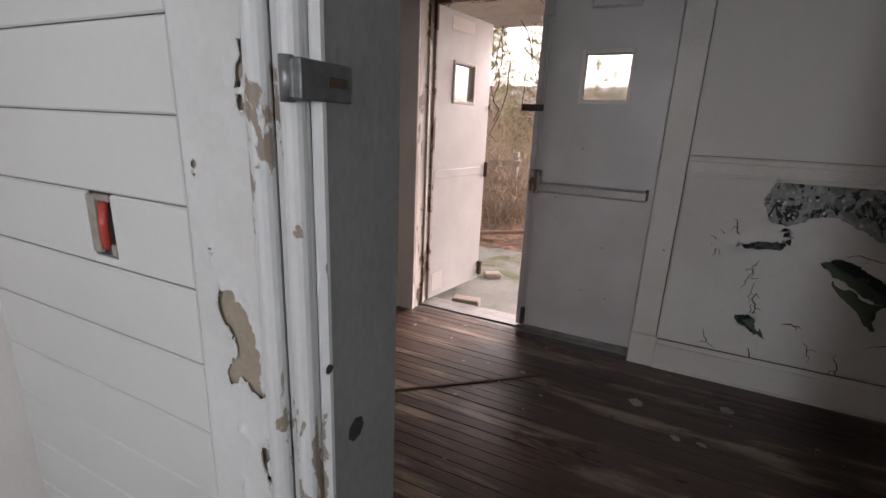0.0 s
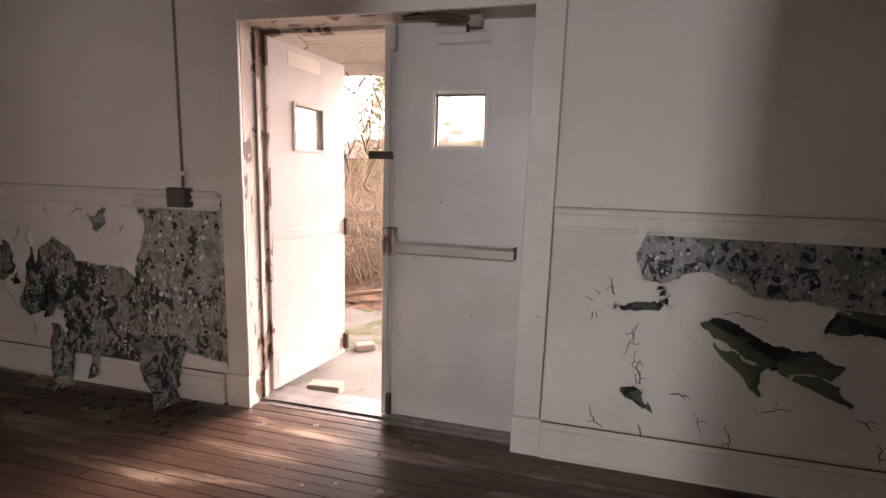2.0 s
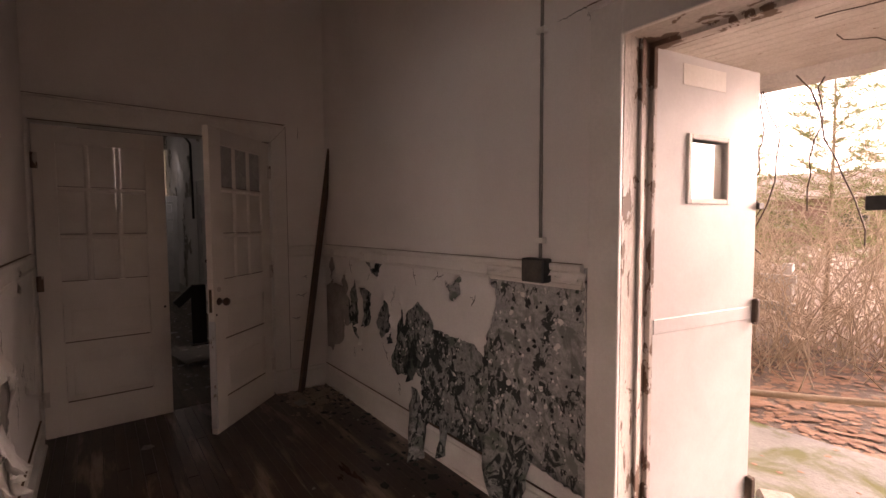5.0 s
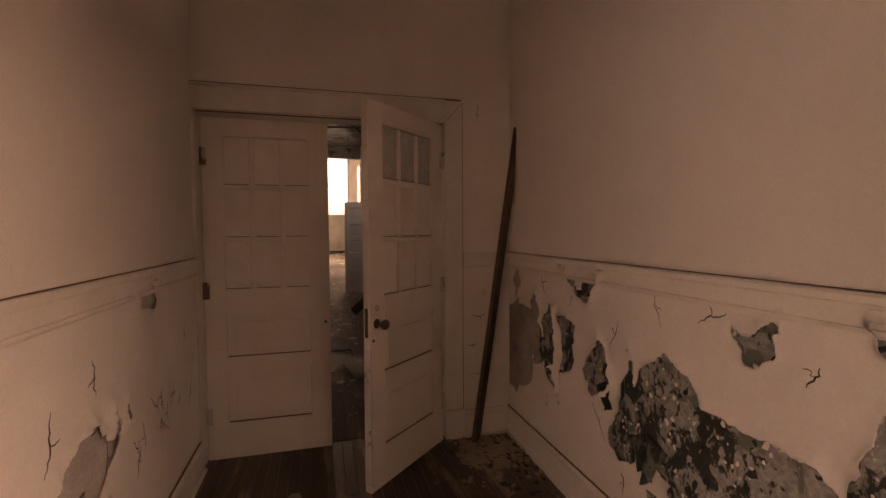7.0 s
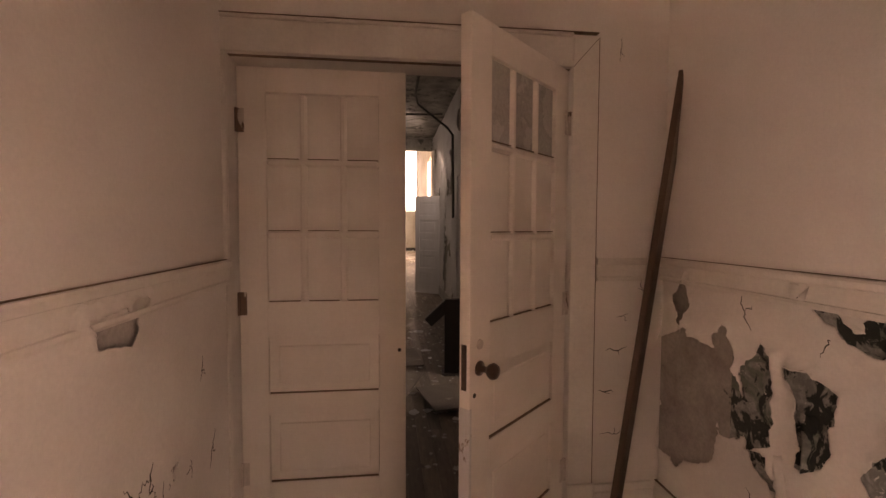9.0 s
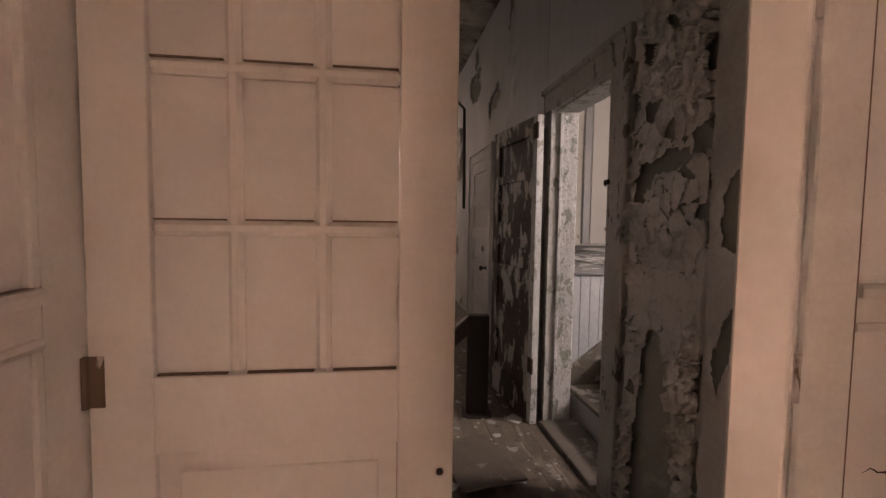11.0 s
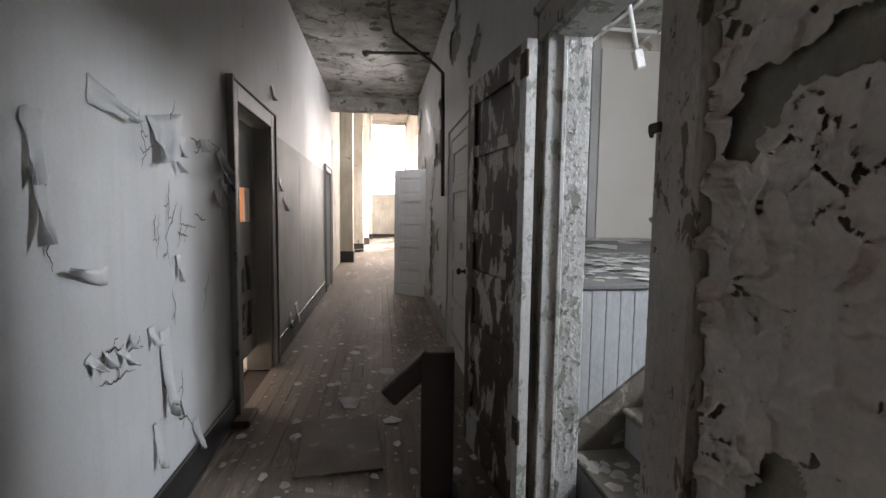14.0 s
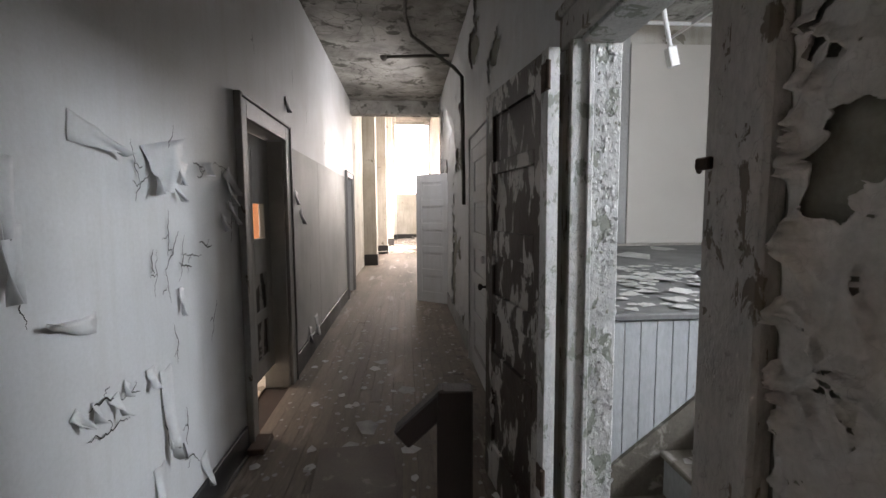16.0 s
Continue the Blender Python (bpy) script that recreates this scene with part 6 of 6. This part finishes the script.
while y < 4.6:
    part("board", Shape().box(STAGE_X - 0.005, STAGE_X + 0.006, y, y + 0.0708, 0.0, STAGE_Z - 0.032, 0.003), BEAD, bead)
    y += 0.072
scatter("stage_scraps", "white plaster scraps and papers heaped on the stage", SCRAP, 460, lambda r: (r.uniform(-8.2, STAGE_X - 0.06), r.uniform(2.9, 5.2)), STAGE_Z, (0.015, 0.085), 93)
scatter("stage_scraps", "flat paper sheets on the stage", SCRAP, 26, lambda r: (r.uniform(-9.6, -7.6), r.uniform(3.2, 6.0)), STAGE_Z, (0.08, 0.2), 94)
structure("wall_stage_back", Shape().box(-10.25, -10.1, 2.74, 8.3, -0.1, 3.8), HALL_BACK, "stained beige back wall of the stage", "wall")
screen = thing("wall_sheet", "large plain ivory sheet fixed to the stage wall", "wall sheet")
part("sheet", Shape().box(-10.098, -10.06, 4.62, 8.1, 1.03, 3.38, 0.004), SHEET_WHITE, screen)
part("batten", Shape().box(-10.098, -10.04, 4.49, 4.60, 1.03, 3.6, 0.005), CASING_GREY, screen, "grey brown wooden batten")
structure("wall_stage_north", Shape().box(-10.25, -4.75, 8.2, 8.35, -0.1, 3.9), HALL_BACK, "pale stained wall of the stage room", "wall")
s = Shape().box(-4.95, -4.8, 3.12, 8.2, -0.1, 1.4).box(-4.95, -4.8, 3.12, 8.2, 3.0, 3.8).box(-4.95, -4.8, 3.12, 4.4, 1.4, 3.0).box(-4.95, -4.8, 6.0, 8.2, 1.4, 3.0)
structure("wall_stage_east", s, HALL_BACK, "pale end wall of the stage room with a window opening", "wall")
# out of view; opaque panes are added to block sky light behind the lamp
win = thing("window_stage", "unseen side window of the stage room with opaque panes", "window", None, "", "structure")
part("window_frame", Shape().box(-4.93, -4.87, 4.4, 4.45, 1.4, 3.0).box(-4.93, -4.87, 5.95, 6.0, 1.4, 3.0).box(-4.93, -4.87, 4.45, 5.95, 1.4, 1.45).box(-4.93, -4.87, 4.45, 5.95, 2.95, 3.0).box(-4.93, -4.87, 4.45, 5.95, 2.18, 2.22), TRIM, win)
for z0, z1 in ((1.45, 2.18), (2.22, 2.95)):
    part("pane", Shape().box(-4.905, -4.897, 4.45, 5.95, z0, z1), FROSTED, win)
structure("ceiling_stage", Shape().box(-10.25, -4.9, 2.74, 8.35, 3.72, 3.85), CEILING_PAINT, "bare dark ceiling above the hanging grid", "ceiling")
structure("floor_stage_room", Shape().box(STAGE_X, -4.9, 2.742, 8.3, -0.1, -0.002), STEP_WOOD, "dirty board floor of the stage room", "floor")
grid = thing("ceiling_grid", "bare white metal ceiling grid with tiles missing", "ceiling grid")
for k in range(6):
    part("runner", Shape().box(-10.05, -5.0, 3.2 + 0.61 * k, 3.225 + 0.61 * k, 3.40, 3.43), WHITE_PLASTIC, grid)
for k in range(5):
    part("runner", Shape().box(-9.6 + 1.22 * k, -9.575 + 1.22 * k, 2.85, 6.6, 3.40, 3.43), WHITE_PLASTIC, grid)
for x, y in ((-9.55, 3.25), (-9.55, 4.45), (-8.35, 3.85)):
    part("tile", Shape().box(x, x + 1.17, y, y + 0.57, 3.43, 3.445), CEILING_PAINT, grid)
cable = thing("hanging_conduit", "white flexible conduit hanging with an outlet box", "conduit")
part("hose", Shape().tube([(-7.9, 3.62, 3.72), (-7.92, 3.70, 3.1), (-7.96, 3.80, 2.78), (-8.0, 3.87, 2.60)], 0.016, 8), WHITE_PLASTIC, cable, "", True)
part("outlet_box", Shape(Matrix.Translation((-8.0, 3.885, 2.53)) @ Matrix.Rotation(radians(14), 4, "X")).box(-0.03, 0.03, -0.035, 0.035, -0.07, 0.07, 0.006), WHITE_PLASTIC, cable)

# ---- far hall ----
s = Shape().box(END_X, BEAM_X - 0.2, 0.6, 0.86, -0.1, 6.0)
structure("wall_far_left", s, HALL_BACK, "water stained white wall of the far hall", "wall")
for x, front in ((-16.75, 1.19), (-19.85, 1.34), (-23.5, 1.43), (-26.6, 1.50)):
    pil = thing("pilaster", "white plaster pilaster with a black base block", "pilaster", None, "pilasters along the hall", "structure")
    part("shaft", Shape().box(x - 0.42, x, 0.86, front, 0.0, 5.9, 0.01), HALL_BACK, pil)
    part("base_block", Shape().box(x - 0.44, x + 0.02, 0.86, front + 0.02, 0.0, 0.30, 0.006), BLACK_BASE, pil)
s = Shape()
edge = BEAM_X - 0.2
for x in (-21.0,):
    s.box(x + 0.8, edge, 3.2, 3.4, -0.1, 6.0).box(x - 0.8, x + 0.8, 3.2, 3.4, -0.1, 1.0).box(x - 0.8, x + 0.8, 3.2, 3.4, 4.2, 6.0)
    edge = x - 0.8
s.box(END_X, edge, 3.2, 3.4, -0.1, 6.0)
structure("wall_far_right", s, HALL_BACK, "white wall of the far hall with one tall window opening", "wall")
structure("wall_far_step", Shape().box(BEAM_X - 0.2, BEAM_X, 2.83, 3.4, -0.1, 6.0).box(BEAM_X - 0.25, BEAM_X - 0.02, 0.6, 3.4, 3.6, 6.0), HALL_BACK, "return wall at the hall beam", "wall")
s = Shape().box(END_X - 0.2, END_X, 0.6, 1.0, -0.1, 6).box(END_X - 0.2, END_X, 1.0, 3.4, -0.1, 2.25).box(END_X - 0.2, END_X, 3.18, 3.4, 2.25, 6).box(END_X - 0.2, END_X, 1.0, 3.18, 5.8, 6)
structure("wall_far_end", s, HALL_BACK, "pale end wall with a tall bright window", "wall")
moulding("baseboard_far", [(END_X, END_X + 0.03, 0.9, 3.2, 0.0, 0.25)], "black baseboard of the end wall", material=BLACK_BASE)
win = thing("window_end", "tall bright end window with thin white bars", "window", None, "", "structure")
part("window_frame", Shape().box(END_X - 0.12, END_X - 0.06, 1.0, 1.05, 2.25, 5.8).box(END_X - 0.12, END_X - 0.06, 3.13, 3.18, 2.25, 5.8).box(END_X - 0.12, END_X - 0.06, 1.05, 3.13, 2.25, 2.30).box(END_X - 0.12, END_X - 0.06, 1.05, 3.13, 5.75, 5.8), TRIM, win)
part("mullion", Shape().box(END_X - 0.11, END_X - 0.07, 1.92, 1.95, 2.30, 5.75), TRIM, win)
part("transom", Shape().box(END_X - 0.11, END_X - 0.07, 1.05, 3.13, 3.9, 3.94), TRIM, win)
structure("ceiling_far", Shape().box(END_X - 0.2, BEAM_X, 0.6, 3.4, 5.9, 6.1), HALL_BACK, "stained ceiling of the far hall", "ceiling")
s = Shape()
rng = random.Random(8)
for _ in range(90):
    x, y, a = rng.uniform(-27.5, -19.5), rng.uniform(1.2, 3.0), rng.uniform(0, 3.14)
    l = rng.uniform(0.3, 1.1)
    mm = Matrix.Translation((x, y, 0.01 + rng.uniform(0, 0.12))) @ Matrix.Rotation(a, 4, "Z") @ Matrix.Rotation(rng.uniform(-0.12, 0.12), 4, "Y")
    s.m = mm
    s.box(-l / 2, l / 2, -0.02, 0.02, 0, 0.012)
tagged(part("fallen_laths", s, SHEET_WHITE), "heap of fallen pale wooden laths", "debris", "", "stuff")

# ---- hall things ----
pipe = thing("sprinkler_pipe", "grimy black pipe along ceiling and down the wall", "pipe")
part("run", Shape().tube([(-5.0, 1.95, CEIL - 0.05), (-9.4, 1.98, CEIL - 0.05), (-9.9, 2.05, CEIL - 0.06), (-9.55, 2.48, 2.90), (-9.3, 2.53, 2.74), (-9.3, 2.545, 1.5)], 0.019, 9), PIPE, pipe, "", True)
part("branch", Shape().tube([(-10.6, 1.70, CEIL - 0.06), (-10.5, 2.52, CEIL - 0.06)], 0.02, 8), PIPE, pipe, "", True)
part("sprinkler_head", Shape().lathe((-10.6, 1.72, CEIL - 0.05), (0, 0, -1), [(0, 0.05), (0.03, 0.045), (0.06, 0.02)]), PIPE, pipe)
tagged(part("ceiling_socket", Shape().lathe((-7.6, 1.62, CEIL), (0, 0, -1), [(0, 0.07), (0.05, 0.065), (0.09, 0.04)]), PIPE), "round black ceiling socket", "socket")

post = thing("broken_newel", "black wooden post with a broken slanting arm", "post", Matrix.Translation((-6.64, 2.165, 0.0)) @ Matrix.Rotation(radians(-6), 4, "Z"))
part("shaft", Shape().box(-0.05, 0.05, -0.075, 0.075, 0.0, 0.70, 0.006), BLACK_WOOD, post)
part("arm", Shape(Matrix.Translation((0.0, -0.045, 0.655)) @ Matrix.Rotation(radians(43), 4, "X")).box(-0.045, 0.045, -0.25, 0.03, -0.05, 0.045, 0.008), BLACK_WOOD, post)
part("foot_board", Shape().box(-0.07, 0.10, -0.10, 0.10, 0.0, 0.025, 0.004), BLACK_WOOD, post)

for i, (x, y, a, w, l) in enumerate(((-7.15, 1.68, 4, 0.44, 0.62), (-6.35, 1.60, -18, 0.42, 0.60), (-5.95, 2.02, 12, 0.34, 0.5))):
    s = Shape(Matrix.Translation((x, y, 0.013 + 0.016 * i)) @ Matrix.Rotation(radians(a), 4, "Z"))
    s.box(-l / 2, l / 2, -w / 2, w / 2, 0, 0.014, 0.003)
    tagged(part("plywood_sheet", s, PLY), "dirty plywood sheet lying on the hall floor", "plywood", "plywood sheets on the floor")
scatter("hall_flakes", "paint flakes and plaster crumbs all over the floor", FLAKE, 760, lambda r: (r.uniform(-11.5, -4.9), r.uniform(1.06, 2.5)), 0.012, (0.004, 0.026), 95)
scatter("hall_flakes", "dark crumbs and dirt along the wall", PLY, 420, lambda r: (r.uniform(-12.5, -5), 2.52 - abs(r.gauss(0, 0.25))), 0.012, (0.01, 0.04), 96)
scatter("hall_flakes", "larger curled paint scraps on the hall floor", SCRAP, 60, lambda r: (r.uniform(-9.5, -5.6), r.uniform(1.1, 2.45)), 0.012, (0.02, 0.05), 97)
for i, (x, y, r) in enumerate(((-7.7, 1.70, 0.11), (-7.45, 1.62, 0.08), (-7.35, 1.78, 0.06), (-8.3, 1.95, 0.09), (-6.3, 1.2, 0.08), (-9.0, 1.72, 0.09), (-10.2, 1.8, 0.08), (-6.0, 1.28, 0.07))):
    s = Shape()
    flake_mesh(s, x, y, 0.012, r, random.Random(190 + i), 0.3)
    tagged(part("paint_scrap", s, FLAKE, None, "", False, False), "white scrap of fallen paint on the hall floor", "paint scrap", "fallen paint scraps")
tagged(part("wood_block", Shape().box(-7.62, -7.42, 1.02, 1.12, 0.012, 0.05, 0.006), STICK_WOOD), "short brown wood block by the door", "wood block")

# ---- floors of boards ----
floor = thing("floor", "worn brown strip board floor with gaps and dust", "floor", None, "", "structure")
part("subfloor", Shape().box(WX2, EX, 0.93, 2.86, -0.12, -0.012), DARK_GAP, floor)


def boards(parent, name, x0, x1, y0, y1, wide, material, lengths, seed, gap=0.003):
    rng = random.Random(seed)
    shared = {}
    y = y0
    while y < y1 - 0.01:
        w = min(wide, y1 - y)
        x = x0 - rng.uniform(0, lengths[-1] * 0.8)
        while x < x1:
            l = rng.choice(lengths)
            a, b = max(x, x0), min(x + l, x1)
            x += l
            if b - a < 0.05:
                continue
            key = (round(b - a, 2), round(w, 3))
            if key not in shared:
                me = part(name, Shape().box(0, key[0] - 0.001, 0, key[1] - gap, -0.02, 0.0, 0.0008), material)
                shared[key] = me.data
                bpy.data.objects.remove(me)
            ob = piece(name, shared[key], parent, pose(a, y, 0.010 + rng.uniform(-0.0012, 0.001), rng.uniform(-0.45, 0.45), rng.uniform(-0.03, 0.03), 0))
        y += wide


boards(floor, "plank", WX2 + 0.01, EX - 0.2, 0.94, 2.855, 0.060, FLOOR_WOOD, (1.6, 2.2, 2.8), 17, 0.0028)
hall_floor = thing("floor_hall", "dusty worn board floor of the hall", "floor", None, "", "structure")
part("subfloor", Shape().box(END_X, WX2, 0.6, 3.3, -0.12, -0.012), DARK_GAP, hall_floor)
boards(hall_floor, "plank", -12.9, WX2 - 0.005, 1.0, HR, 0.085, HALL_WOOD, (1.8, 2.4, 3.0), 18, 0.0015)
part("far_boards", Shape().box(END_X, -12.9, 0.6, 3.3, -0.012, 0.008), HALL_WOOD, hall_floor)
